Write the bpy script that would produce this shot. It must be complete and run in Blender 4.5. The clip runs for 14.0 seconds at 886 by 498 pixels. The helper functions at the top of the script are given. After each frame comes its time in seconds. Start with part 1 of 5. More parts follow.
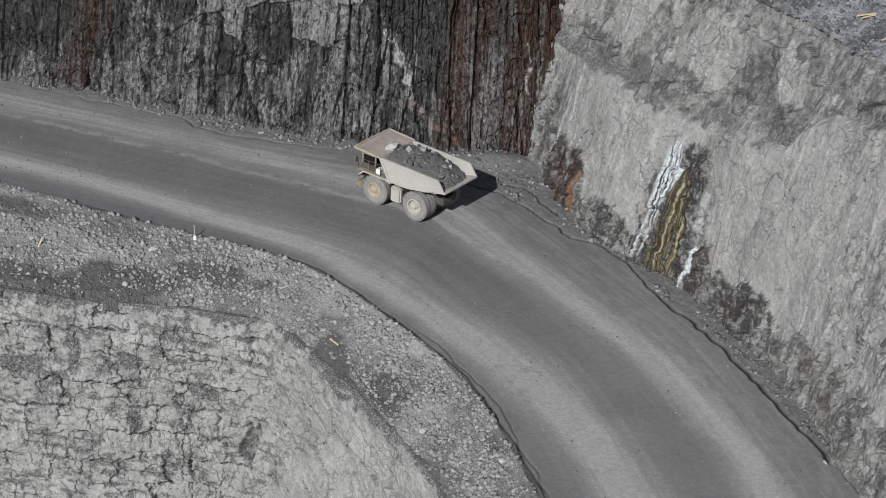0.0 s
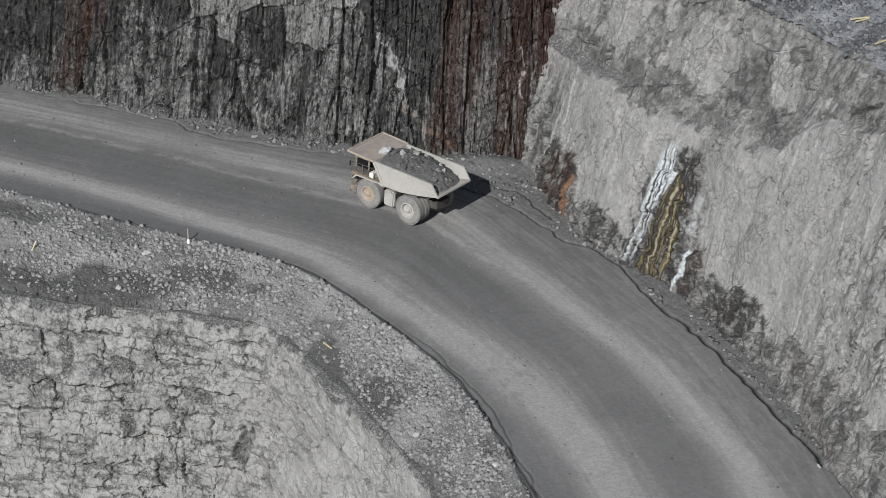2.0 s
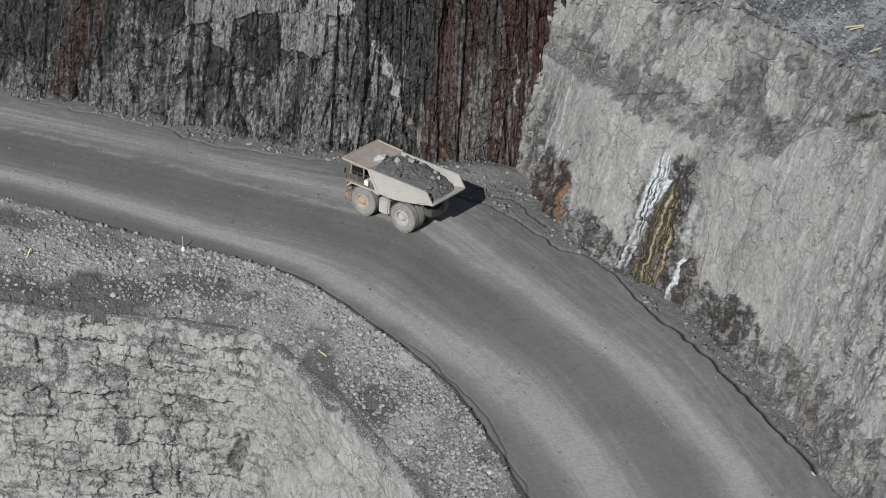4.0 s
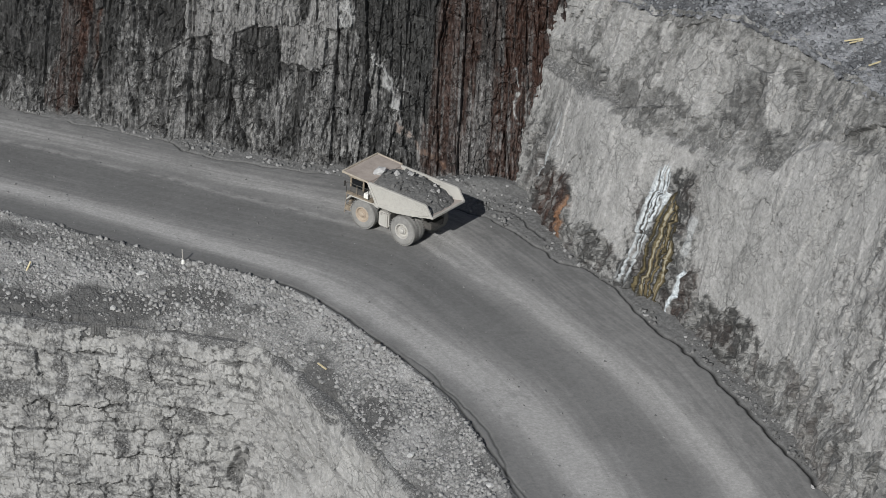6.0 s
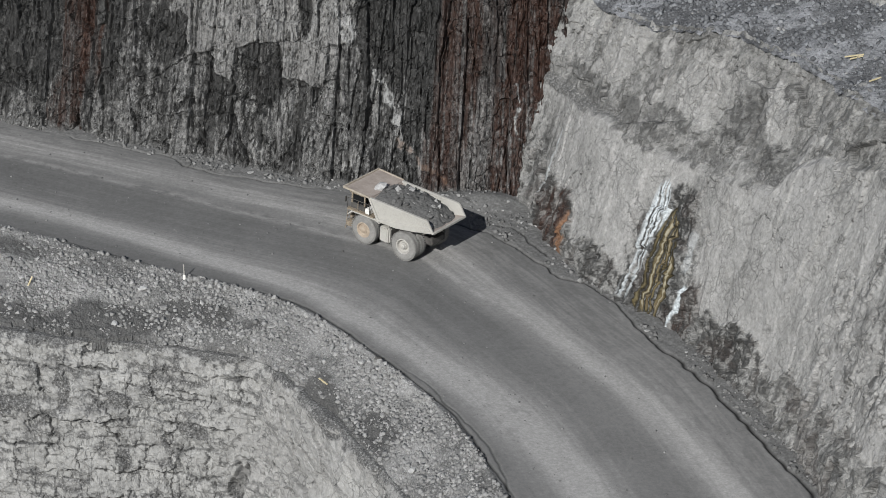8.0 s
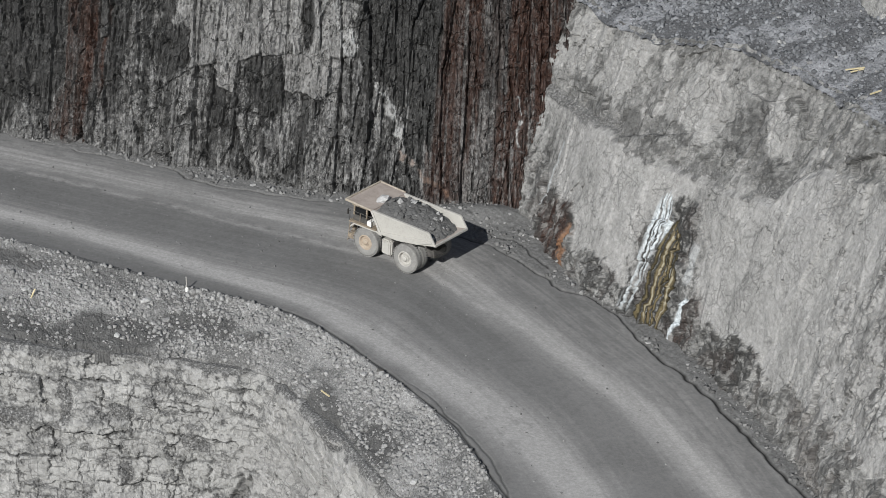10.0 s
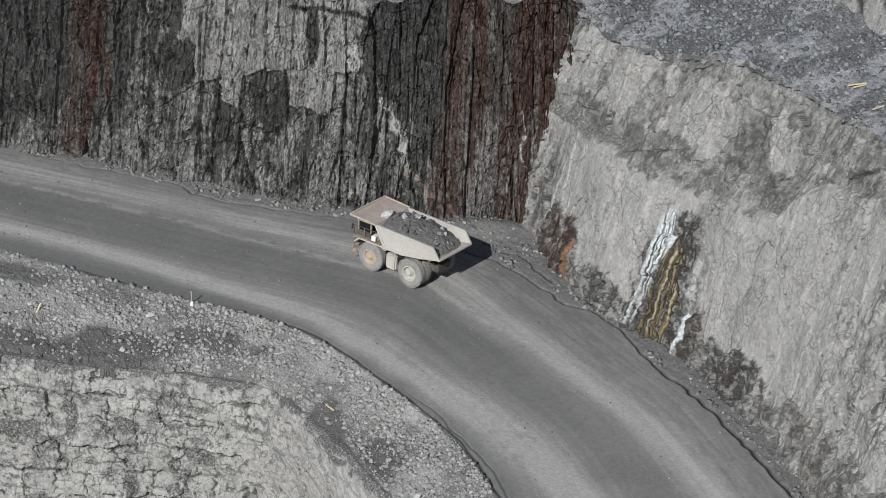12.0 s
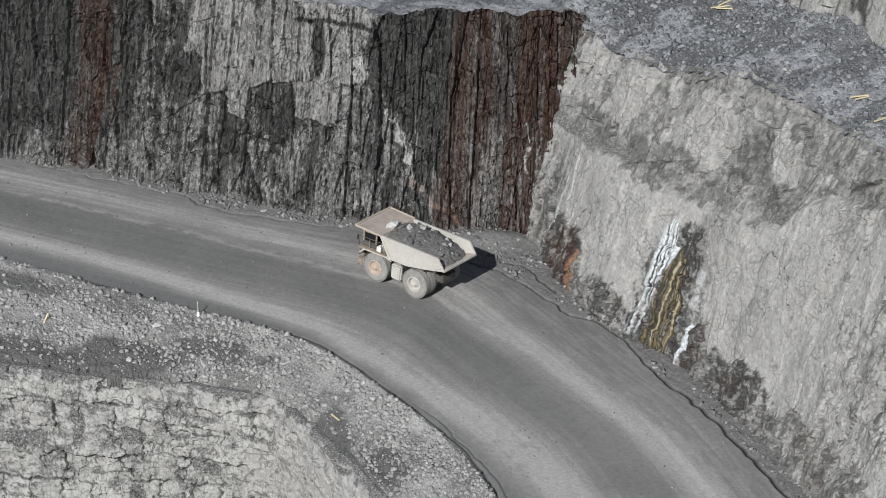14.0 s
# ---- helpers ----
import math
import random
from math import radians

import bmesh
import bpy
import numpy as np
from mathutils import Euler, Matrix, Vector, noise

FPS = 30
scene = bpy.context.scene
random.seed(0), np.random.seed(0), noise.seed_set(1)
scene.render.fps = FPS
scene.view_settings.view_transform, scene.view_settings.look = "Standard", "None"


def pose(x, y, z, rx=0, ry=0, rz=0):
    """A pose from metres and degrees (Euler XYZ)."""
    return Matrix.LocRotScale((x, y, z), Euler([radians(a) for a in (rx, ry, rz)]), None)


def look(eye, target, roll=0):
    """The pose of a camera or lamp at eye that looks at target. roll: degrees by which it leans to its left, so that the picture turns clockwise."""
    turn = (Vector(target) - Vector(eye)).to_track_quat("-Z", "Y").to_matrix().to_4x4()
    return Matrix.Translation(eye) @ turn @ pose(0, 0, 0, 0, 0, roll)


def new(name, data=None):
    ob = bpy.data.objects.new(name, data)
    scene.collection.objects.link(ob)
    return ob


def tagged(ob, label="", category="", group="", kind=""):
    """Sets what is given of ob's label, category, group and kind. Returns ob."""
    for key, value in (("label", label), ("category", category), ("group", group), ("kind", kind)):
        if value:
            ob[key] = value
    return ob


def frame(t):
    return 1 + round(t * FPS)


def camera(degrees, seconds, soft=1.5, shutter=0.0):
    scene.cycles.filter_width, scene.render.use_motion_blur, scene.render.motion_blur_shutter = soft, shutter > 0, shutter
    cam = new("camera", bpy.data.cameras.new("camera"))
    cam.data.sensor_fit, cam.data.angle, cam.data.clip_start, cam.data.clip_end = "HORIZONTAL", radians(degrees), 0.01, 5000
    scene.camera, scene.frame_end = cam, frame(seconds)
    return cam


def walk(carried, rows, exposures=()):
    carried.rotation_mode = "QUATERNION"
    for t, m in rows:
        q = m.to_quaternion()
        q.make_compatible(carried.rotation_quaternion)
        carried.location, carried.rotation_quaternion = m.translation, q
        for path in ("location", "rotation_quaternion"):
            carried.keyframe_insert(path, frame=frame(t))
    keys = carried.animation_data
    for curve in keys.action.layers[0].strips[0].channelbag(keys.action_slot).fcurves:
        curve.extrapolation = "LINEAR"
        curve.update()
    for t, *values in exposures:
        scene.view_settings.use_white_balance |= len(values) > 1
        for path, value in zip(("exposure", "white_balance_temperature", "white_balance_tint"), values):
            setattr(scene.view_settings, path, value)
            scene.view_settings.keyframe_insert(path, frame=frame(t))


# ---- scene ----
cam = camera(17.82, 14.0, soft=0.85)
walk(cam, [
    (0.0, pose(0.00, -224.26, 113.28, 62.548, -0.185, 0.357)),
    (0.5, pose(0.00, -224.27, 113.28, 62.519, -0.157, 0.320)),
    (1.0, pose(0.00, -224.27, 113.29, 62.549, -0.176, 0.290)),
    (1.5, pose(0.00, -224.27, 113.29, 62.585, -0.199, 0.260)),
    (2.0, pose(0.00, -224.27, 113.29, 62.621, -0.233, 0.233)),
    (2.5, pose(0.00, -224.28, 113.29, 62.661, -0.259, 0.207)),
    (3.0, pose(0.00, -224.28, 113.29, 62.697, -0.290, 0.178)),
    (5.5, pose(0.00, -224.38, 113.34, 62.962, -0.323, 0.143)),
    (6.0, pose(0.00, -224.42, 113.37, 63.042, -0.343, 0.162)),
    (6.5, pose(0.00, -224.48, 113.39, 63.120, -0.333, 0.164)),
    (7.0, pose(0.00, -224.54, 113.43, 63.199, -0.349, 0.176)),
    (7.5, pose(0.00, -224.62, 113.47, 63.277, -0.347, 0.179)),
    (8.0, pose(-0.00, -224.72, 113.51, 63.356, -0.358, 0.193)),
    (10.5, pose(-0.00, -225.44, 113.88, 63.672, -0.342, 0.245)),
    (11.0, pose(-0.00, -225.65, 113.98, 63.747, -0.335, 0.265)),
    (11.5, pose(-0.00, -225.88, 114.10, 63.823, -0.325, 0.287)),
    (12.0, pose(-0.00, -226.13, 114.23, 63.899, -0.328, 0.312)),
    (12.5, pose(-0.00, -226.41, 114.37, 63.972, -0.326, 0.338)),
    (13.0, pose(-0.00, -226.72, 114.52, 64.030, -0.300, 0.355)),
    (13.5, pose(-0.00, -227.05, 114.69, 64.076, -0.301, 0.380)),
    (14.0, pose(-0.00, -227.41, 114.87, 64.114, -0.300, 0.407)),
], exposures=[(0.0, 0.06, 6460, 10), (3.2, 0.06, 6460, 10), (5.5, 0.06, 6500, 9.3), (8.0, 0.12, 6500, 9.3), (10.5, 0.25, 6500, 9.3), (11.2, 0.25, 6500, 9.3), (12.2, 0.19, 6500, 9.4), (12.7, 0.22, 6500, 9.4), (13.4, 0.33, 6500, 9.5), (14.0, 0.34, 6500, 9.5)])

# ---- light ----
SUN_TO = Vector((-0.52, -1.42, 1.0)).normalized()     # the way to the sun
world = bpy.data.worlds.new("sky")
scene.world = world
world.use_nodes = True
sky = world.node_tree.nodes.new("ShaderNodeTexSky")
sky.sky_type = "NISHITA"
sky.sun_disc = False
sky.sun_elevation = math.asin(SUN_TO.z)
sky.sun_rotation = math.atan2(SUN_TO.x, SUN_TO.y)
world.node_tree.links.new(sky.outputs[0], world.node_tree.nodes["Background"].inputs[0])
world.node_tree.nodes["Background"].inputs[1].default_value = 0.05
sun = new("sun", bpy.data.lights.new("sun", "SUN"))
sun.data.energy, sun.data.angle, sun.data.color = 4.6, radians(0.55), (1.0, 0.985, 0.95)
sun.matrix_world = look(SUN_TO * 400, (0, 0, 0))


# -- shapes
def lattice(ix, iy, seed):
    """Repeatable random numbers 0..1 on whole-number places."""
    h = (ix.astype(np.int64) * 374761393 + iy.astype(np.int64) * 668265263 + seed * 974634777) & 0xFFFFFFFF
    h = ((h ^ (h >> 13)) * 1274126177) & 0xFFFFFFFF
    h = ((h ^ (h >> 16)) * 2246822519) & 0xFFFFFFFF
    return ((h ^ (h >> 15)) & 0xFFFFFF) / float(0xFFFFFF)


def vnoise(x, y, seed=0):
    ix, iy = np.floor(x), np.floor(y)
    fx, fy = x - ix, y - iy
    fx, fy = fx * fx * (3 - 2 * fx), fy * fy * (3 - 2 * fy)
    a, b = lattice(ix, iy, seed), lattice(ix + 1, iy, seed)
    c, d = lattice(ix, iy + 1, seed), lattice(ix + 1, iy + 1, seed)
    return (a * (1 - fx) + b * fx) * (1 - fy) + (c * (1 - fx) + d * fx) * fy


def fbm(x, y, seed=0, octaves=4, gain=0.5):
    out, amp, total = 0.0, 1.0, 0.0
    for k in range(octaves):
        out = out + amp * vnoise(x * 2 ** k + 17.3 * k, y * 2 ** k - 9.1 * k, seed + k)
        total += amp
        amp *= gain
    return out / total


def cells(x, y, seed=0):
    """Irregular cells: distance to the nearest joint, and a random number per cell."""
    ix, iy = np.floor(x), np.floor(y)
    f1 = np.full(x.shape, 9.0)
    f2 = np.full(x.shape, 9.0)
    tag = np.zeros(x.shape)
    for dx in (-1, 0, 1):
        for dy in (-1, 0, 1):
            cx, cy = ix + dx, iy + dy
            px, py = cx + 0.1 + 0.8 * lattice(cx, cy, seed), cy + 0.1 + 0.8 * lattice(cx, cy, seed + 71)
            d = np.hypot(x - px, y - py)
            near = d < f1
            f2 = np.where(near, f1, np.minimum(f2, d))
            tag = np.where(near, lattice(cx, cy, seed + 133), tag)
            f1 = np.where(near, d, f1)
    return f2 - f1, tag


def facets(x, y, seed=0, warp=0.5, grain=1.3):
    """Broken rock as tilted flat pieces: distance to the joint, a random number per piece, and the height of its tilted plane."""
    wx, wy = warp * (fbm(x * grain, y * grain, seed + 3, 4, 0.6) - 0.5), warp * (fbm(x * grain, y * grain, seed + 4, 4, 0.6) - 0.5)
    x, y = x + wx, y + wy
    ix, iy = np.floor(x), np.floor(y)
    f1 = np.full(x.shape, 9.0)
    f2 = np.full(x.shape, 9.0)
    tag, plane = np.zeros(x.shape), np.zeros(x.shape)
    for dx in (-1, 0, 1):
        for dy in (-1, 0, 1):
            cx, cy = ix + dx, iy + dy
            px, py = cx + 0.05 + 0.9 * lattice(cx, cy, seed), cy + 0.05 + 0.9 * lattice(cx, cy, seed + 71)
            d = np.hypot(x - px, y - py)
            near = d < f1
            f2 = np.where(near, f1, np.minimum(f2, d))
            tilt = (x - px) * (2 * lattice(cx, cy, seed + 211) - 1) + (y - py) * (2 * lattice(cx, cy, seed + 223) - 1)
            tag = np.where(near, lattice(cx, cy, seed + 133), tag)
            plane = np.where(near, tilt, plane)
            f1 = np.where(near, d, f1)
    return f2 - f1, tag, plane


def sstep(a, b, x):
    t = np.clip((x - a) / (b - a), 0, 1)
    return t * t * (3 - 2 * t)


def spline(points, step, dense=None):
    """A smooth line through the points, with places about one step apart (six outside the dense stretch), and the metres along it."""
    p = np.array(points, float)
    p = np.vstack([2 * p[0] - p[1], p, 2 * p[-1] - p[-2]])
    fine = []
    for k in range(1, len(p) - 2):
        t = np.linspace(0, 1, 60, endpoint=False)[:, None]
        fine.append(0.5 * (2 * p[k] + (p[k + 1] - p[k - 1]) * t + (2 * p[k - 1] - 5 * p[k] + 4 * p[k + 1] - p[k + 2]) * t ** 2
                           + (3 * p[k] - p[k - 1] - 3 * p[k + 1] + p[k + 2]) * t ** 3))
    fine = np.vstack(fine + [p[-2:-1]])
    d = np.concatenate([[0], np.cumsum(np.hypot(*np.diff(fine[:, :2], axis=0).T))])
    s = np.linspace(0, d[-1], max(2, int(d[-1] / step) + 1))
    if dense:
        a, b = dense[0], min(dense[1], d[-1] - 1)
        s = np.concatenate([np.arange(0, a, step * 6), np.arange(a, b, step), np.linspace(b, d[-1], 2 + int((d[-1] - b) / step / 6))])
    return np.stack([np.interp(s, d, fine[:, k]) for k in range(fine.shape[1])], 1), s


def soften(a, n):
    """A running mean along the first axis."""
    k = np.ones(n) / n
    pad = np.concatenate([np.repeat(a[:1], n // 2, 0), a, np.repeat(a[-1:], n // 2, 0)])
    return np.stack([np.convolve(pad[:, j], k, "valid")[:len(a)] for j in range(a.shape[1])], 1)


def worn_edges(a):
    """Breaks the sharpest edges of a relief over its neighbouring places."""
    p = np.pad(a, 1, mode="edge")
    p = 0.25 * p[:-2] + 0.5 * p[1:-1] + 0.25 * p[2:]
    return 0.6 * a + 0.4 * (0.25 * p[:, :-2] + 0.5 * p[:, 1:-1] + 0.25 * p[:, 2:])


GRADE = -0.06                      # the haul road falls towards +x


def road_z(x):
    return GRADE * x


NORTH = [(-80, 34), (-42.7, 23.9), (-31.5, 20.4), (-20.5, 16.8), (-13, 14.8), (-4.5, 13.3), (0.8, 12.5), (6.6, 12.1), (16, 11.4)]
EAST = [(0.8, 25), (3.4, 18), (6.3, 12), (9.7, 3.1), (13.1, -3.4), (17.2, -8.6), (21.6, -15.8), (25.4, -23.5), (27.8, -30), (29.6, -37), (33.5, -52), (42, -80)]
INNER = [(-80, 17), (-39.5, 1), (-31.5, -2.5), (-22.3, -6.4), (-14.7, -9.6), (-10.2, -13.2), (-5.8, -18.6), (-1, -25.4), (2.2, -31.8), (5.3, -41.2), (8, -52), (14, -80)]
OUTER = [(-76, 34), (-36, 22.5), (-27, 19.6), (-15.5, 16), (-5, 13.8), (4.5, 12), (11, 3.5), (18.5, -9), (24, -18), (30.5, -36), (34.5, -51), (43, -79)]
BRINK = [(-82, -4.6), (-37.7, -12.3), (-31.5, -13.5), (-25, -13.6), (-19.6, -14.4), (-14.9, -16.0), (-10.2, -22.0), (-6.6, -28.2), (-2.8, -35.6), (0, -43), (2.6, -53), (8, -82)]


def face(base, step, dense=None, soft=61):
    """Places along the foot of a rock face, metres along it, and the level direction out of the rock."""
    p, s = spline(base, 0.2)
    d = np.gradient(p, axis=0)
    n = np.stack([d[:, 1], -d[:, 0]], 1)
    n /= np.linalg.norm(n, axis=1)[:, None]
    n = soften(n, soft)
    q, r = spline(base, step, dense)
    n = np.stack([np.interp(r, s, n[:, 0]), np.interp(r, s, n[:, 1])], 1)
    return q, r, n / np.linalg.norm(n, axis=1)[:, None]


def north_shape(s, h):
    """How far the north face leans back at height h."""
    return 0.28 * h


LEDGE_S = [0, 11.6, 25.8, 32, 35.5, 42, 48, 49.4, 51.8, 58.7, 110]
LEDGE_H = [11, 11.6, 12.4, 12.1, 12.7, 13.5, 14.9, 17.6, 19.3, 21.8, 23]
CREST_S = [0, 6.2, 16.6, 26.2, 35.6, 47.8, 53.6, 110]
CREST_H = [19.6, 20.2, 20.3, 21, 22.9, 24, 24.7, 27]


def east_shape(s, h):
    """The east face leans back further above its slanting ledge."""
    hl = np.interp(s, LEDGE_S, LEDGE_H)
    return 0.34 * np.minimum(h, hl) + np.interp(s, [0, 18, 30], [0.34, 0.4, 0.62]) * np.maximum(h - hl, 0) + 0.35 * sstep(hl - 0.1, hl + 0.35, h)
# -- end shapes

# ---- materials ----
def material(name, rough=0.9):
    m = bpy.data.materials.new(name)
    m.use_nodes = True
    b = m.node_tree.nodes["Principled BSDF"]
    b.inputs["Roughness"].default_value = rough
    b.inputs["Specular IOR Level"].default_value = 0.12 if rough > 0.8 else 0.4
    return m, m.node_tree.nodes, m.node_tree.links, b


def n_attr(m, name):
    n = m.node_tree.nodes.new("ShaderNodeAttribute")
    n.attribute_name = name
    return n.outputs["Fac"]


def n_noise(m, scale, stretch=(1, 1, 1), detail=4.0, rough=0.6, kind="noise"):
    nt = m.node_tree
    co = nt.nodes.new("ShaderNodeTexCoord")
    mp = nt.nodes.new("ShaderNodeMapping")
    mp.inputs["Scale"].default_value = stretch
    nt.links.new(co.outputs["Object"], mp.inputs["Vector"])
    if kind == "noise":
        t = nt.nodes.new("ShaderNodeTexNoise")
        t.inputs["Detail"].default_value, t.inputs["Roughness"].default_value = detail, rough
    else:
        t = nt.nodes.new("ShaderNodeTexVoronoi")
        t.feature = "F1"
    t.inputs["Scale"].default_value = scale
    nt.links.new(mp.outputs[0], t.inputs["Vector"])
    return t.outputs["Fac"] if kind == "noise" else t.outputs["Distance"]


def n_pieces(m, scale, stretch, warp):
    """Broken pieces: the distance to the nearest joint, and a random tone per piece."""
    nt = m.node_tree
    co = nt.nodes.new("ShaderNodeTexCoord")
    mp = nt.nodes.new("ShaderNodeMapping")
    mp.inputs["Scale"].default_value = stretch
    nz = nt.nodes.new("ShaderNodeTexNoise")
    nz.inputs["Scale"].default_value, nz.inputs["Detail"].default_value, nz.inputs["Roughness"].default_value = scale * 1.4, 4.0, 0.65
    push = nt.nodes.new("ShaderNodeVectorMath")
    push.operation = "MULTIPLY_ADD"
    push.inputs[1].default_value = (warp / scale,) * 3
    nt.links.new(co.outputs["Object"], mp.inputs["Vector"])
    nt.links.new(mp.outputs[0], nz.inputs["Vector"])
    nt.links.new(nz.outputs["Color"], push.inputs[0])
    nt.links.new(mp.outputs[0], push.inputs[2])
    out = []
    for feature, socket in (("DISTANCE_TO_EDGE", "Distance"), ("F1", "Color")):
        t = nt.nodes.new("ShaderNodeTexVoronoi")
        t.feature = feature
        t.inputs["Scale"].default_value = scale
        nt.links.new(push.outputs[0], t.inputs["Vector"])
        out.append(t.outputs[socket])
    bw = nt.nodes.new("ShaderNodeRGBToBW")
    nt.links.new(out[1], bw.inputs[0])
    return out[0], bw.outputs[0]


def n_ramp(m, fac, stops):
    r = m.node_tree.nodes.new("ShaderNodeValToRGB")
    e = r.color_ramp.elements
    while len(e) < len(stops):
        e.new(0.5)
    for el, (p, c) in zip(e, stops):
        el.position = p
        el.color = (*c, 1) if len(c) == 3 else c
    m.node_tree.links.new(fac, r.inputs[0])
    return r.outputs[0]


def n_mix(m, fac, a, b, mode="MIX"):
    x = m.node_tree.nodes.new("ShaderNodeMix")
    x.data_type, x.blend_type = "RGBA", mode
    for value, slot in ((fac, 0), (a, 6), (b, 7)):
        if isinstance(value, (int, float)):
            x.inputs[slot].default_value = value
        elif isinstance(value, tuple):
            x.inputs[slot].default_value = (*value, 1)
        else:
            m.node_tree.links.new(value, x.inputs[slot])
    return x.outputs[2]


def n_math(m, op, a, b):
    x = m.node_tree.nodes.new("ShaderNodeMath")
    x.operation, x.use_clamp = op, True
    for value, slot in ((a, 0), (b, 1)):
        if isinstance(value, (int, float)):
            x.inputs[slot].default_value = value
        else:
            m.node_tree.links.new(value, x.inputs[slot])
    return x.outputs[0]


def n_bump(m, b, height, strength, distance):
    x = m.node_tree.nodes.new("ShaderNodeBump")
    x.inputs["Strength"].default_value, x.inputs["Distance"].default_value = strength, distance
    m.node_tree.links.new(height, x.inputs["Height"])
    m.node_tree.links.new(x.outputs[0], b.inputs["Normal"])


def grey(v, warm=0.0):
    return (v * (1 + warm), v, v * (1 - warm))


def rock_material(name, low, high, stretch, grain, chips, tint=(1, 1, 1), crack=0.5, pieces=(), patchy=0.2, drawn=0.9):
    """Weathered rock: grain at three sizes, crisp chips with painted wet glints, streaks along its fall, and stains,
    painted joint shade, rust, pale crust, algae and lodged gravel that follow the mesh's attributes.
    """
    m, nodes, links, b = material(name)
    tone = lambda v: tuple(v * k for k in tint)
    big = n_noise(m, 0.4, stretch, 6.0, 0.65)
    mid = n_noise(m, 1.3, (1, 1, drawn * 0.9), 6.0, 0.7)
    fine = n_noise(m, 3.4, (1, 1, drawn), 6.0, 0.75)
    speck = n_noise(m, 10.0, (1, 1, 0.8), 3.0, 0.75)
    fleck = n_noise(m, 2.6, (1, 1, 0.75), 5.0, 0.8)
    c = n_ramp(m, big, [(0.32, tone(low)), (0.66, tone(high))])
    c = n_mix(m, 0.6 * grain, c, n_ramp(m, mid, [(0.34, grey(0.24)), (0.5, grey(0.5)), (0.68, grey(0.78))]), "OVERLAY")
    c = n_mix(m, 0.8 * grain, c, n_ramp(m, fine, [(0.34, grey(0.2)), (0.5, grey(0.5)), (0.68, grey(0.8))]), "OVERLAY")
    c = n_mix(m, 0.6 * grain, c, n_ramp(m, speck, [(0.36, grey(0.2)), (0.64, grey(0.8))]), "OVERLAY")
    c = n_mix(m, n_math(m, "MULTIPLY", n_attr(m, "pale"), 0.8), c, n_ramp(m, fine, [(0.3, grey(0.215, 0.008)), (0.7, grey(0.215 + 0.2 * min(1, 0.4 + grain), 0.008))]))
    plain = n_math(m, "SUBTRACT", 1.0, n_math(m, "MULTIPLY", n_attr(m, "pale"), 0.75))
    # pale chips; the same flecks paint the glints of wet rock
    c = n_mix(m, n_math(m, "MULTIPLY", n_ramp(m, fleck, [(0.55, (0, 0, 0)), (0.585, (1, 1, 1))]), n_math(m, "MULTIPLY", plain, 0.85 * chips)), c, tone(0.27))
    c = n_mix(m, n_math(m, "MULTIPLY", n_ramp(m, fleck, [(0.4, (1, 1, 1)), (0.435, (0, 0, 0))]), n_math(m, "MULTIPLY", plain, 0.85 * chips)), c, grey(0.012))
    where = n_noise(m, 0.55, (1, 1, 0.8), 4.0, 0.65)
    splits = None
    for scale, shape in pieces:
        edge, tone_of = n_pieces(m, scale, shape, 0.22)
        c = n_mix(m, patchy, c, n_ramp(m, tone_of, [(0.25, grey(0.34)), (0.75, grey(0.66))]), "OVERLAY")
        split = n_math(m, "MULTIPLY", n_ramp(m, edge, [(0.0, (1, 1, 1)), (0.035 + 0.02 * scale, (0, 0, 0))]), n_ramp(m, where, [(0.49, (0, 0, 0)), (0.56, (1, 1, 1))]))
        splits = split if splits is None else n_math(m, "MAXIMUM", splits, split)
    c = n_mix(m, n_math(m, "MULTIPLY", splits, crack), c, grey(0.03))
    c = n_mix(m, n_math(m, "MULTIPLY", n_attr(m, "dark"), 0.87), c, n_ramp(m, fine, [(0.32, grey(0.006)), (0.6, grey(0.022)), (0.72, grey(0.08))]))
    c = n_mix(m, n_math(m, "MULTIPLY", n_attr(m, "rust"), 0.84), c, n_ramp(m, fine, [(0.34, (0.009, 0.0045, 0.0035)), (0.52, (0.034, 0.0145, 0.0095)), (0.63, (0.062, 0.032, 0.023)), (0.72, (0.16, 0.12, 0.1))]))
    # pale flakes and wet highlights, both as plain colour
    flake_glint = n_noise(m, 3.0, (1, 1, 0.8), 5.0, 0.85)
    c = n_mix(m, n_math(m, "MULTIPLY", n_ramp(m, flake_glint, [(0.555, (0, 0, 0)), (0.59, (1, 1, 1))]), n_math(m, "MULTIPLY", n_math(m, "MULTIPLY", plain, 0.7 * chips), n_math(m, "SUBTRACT", 1.0, n_math(m, "MULTIPLY", n_math(m, "MAXIMUM", n_attr(m, "rust"), n_attr(m, "dark")), 0.72)))), c, tone(0.24))
    c = n_mix(m, n_attr(m, "orange"), c, n_ramp(m, fine, [(0.3, (0.08, 0.04, 0.022)), (0.7, (0.24, 0.135, 0.08))]))
    c = n_mix(m, n_math(m, "GREATER_THAN", n_attr(m, "algae"), 0.02), c, n_ramp(m, n_attr(m, "algae"), [(0.0, (0.02, 0.018, 0.012)), (0.3, (0.06, 0.05, 0.03)), (0.55, (0.12, 0.1, 0.055)), (0.78, (0.105, 0.08, 0.05)), (1.0, (0.25, 0.23, 0.17))]))
    c = n_mix(m, n_attr(m, "crust"), c, n_ramp(m, fine, [(0.34, (0.22, 0.25, 0.27)), (0.62, (0.58, 0.62, 0.65))]))
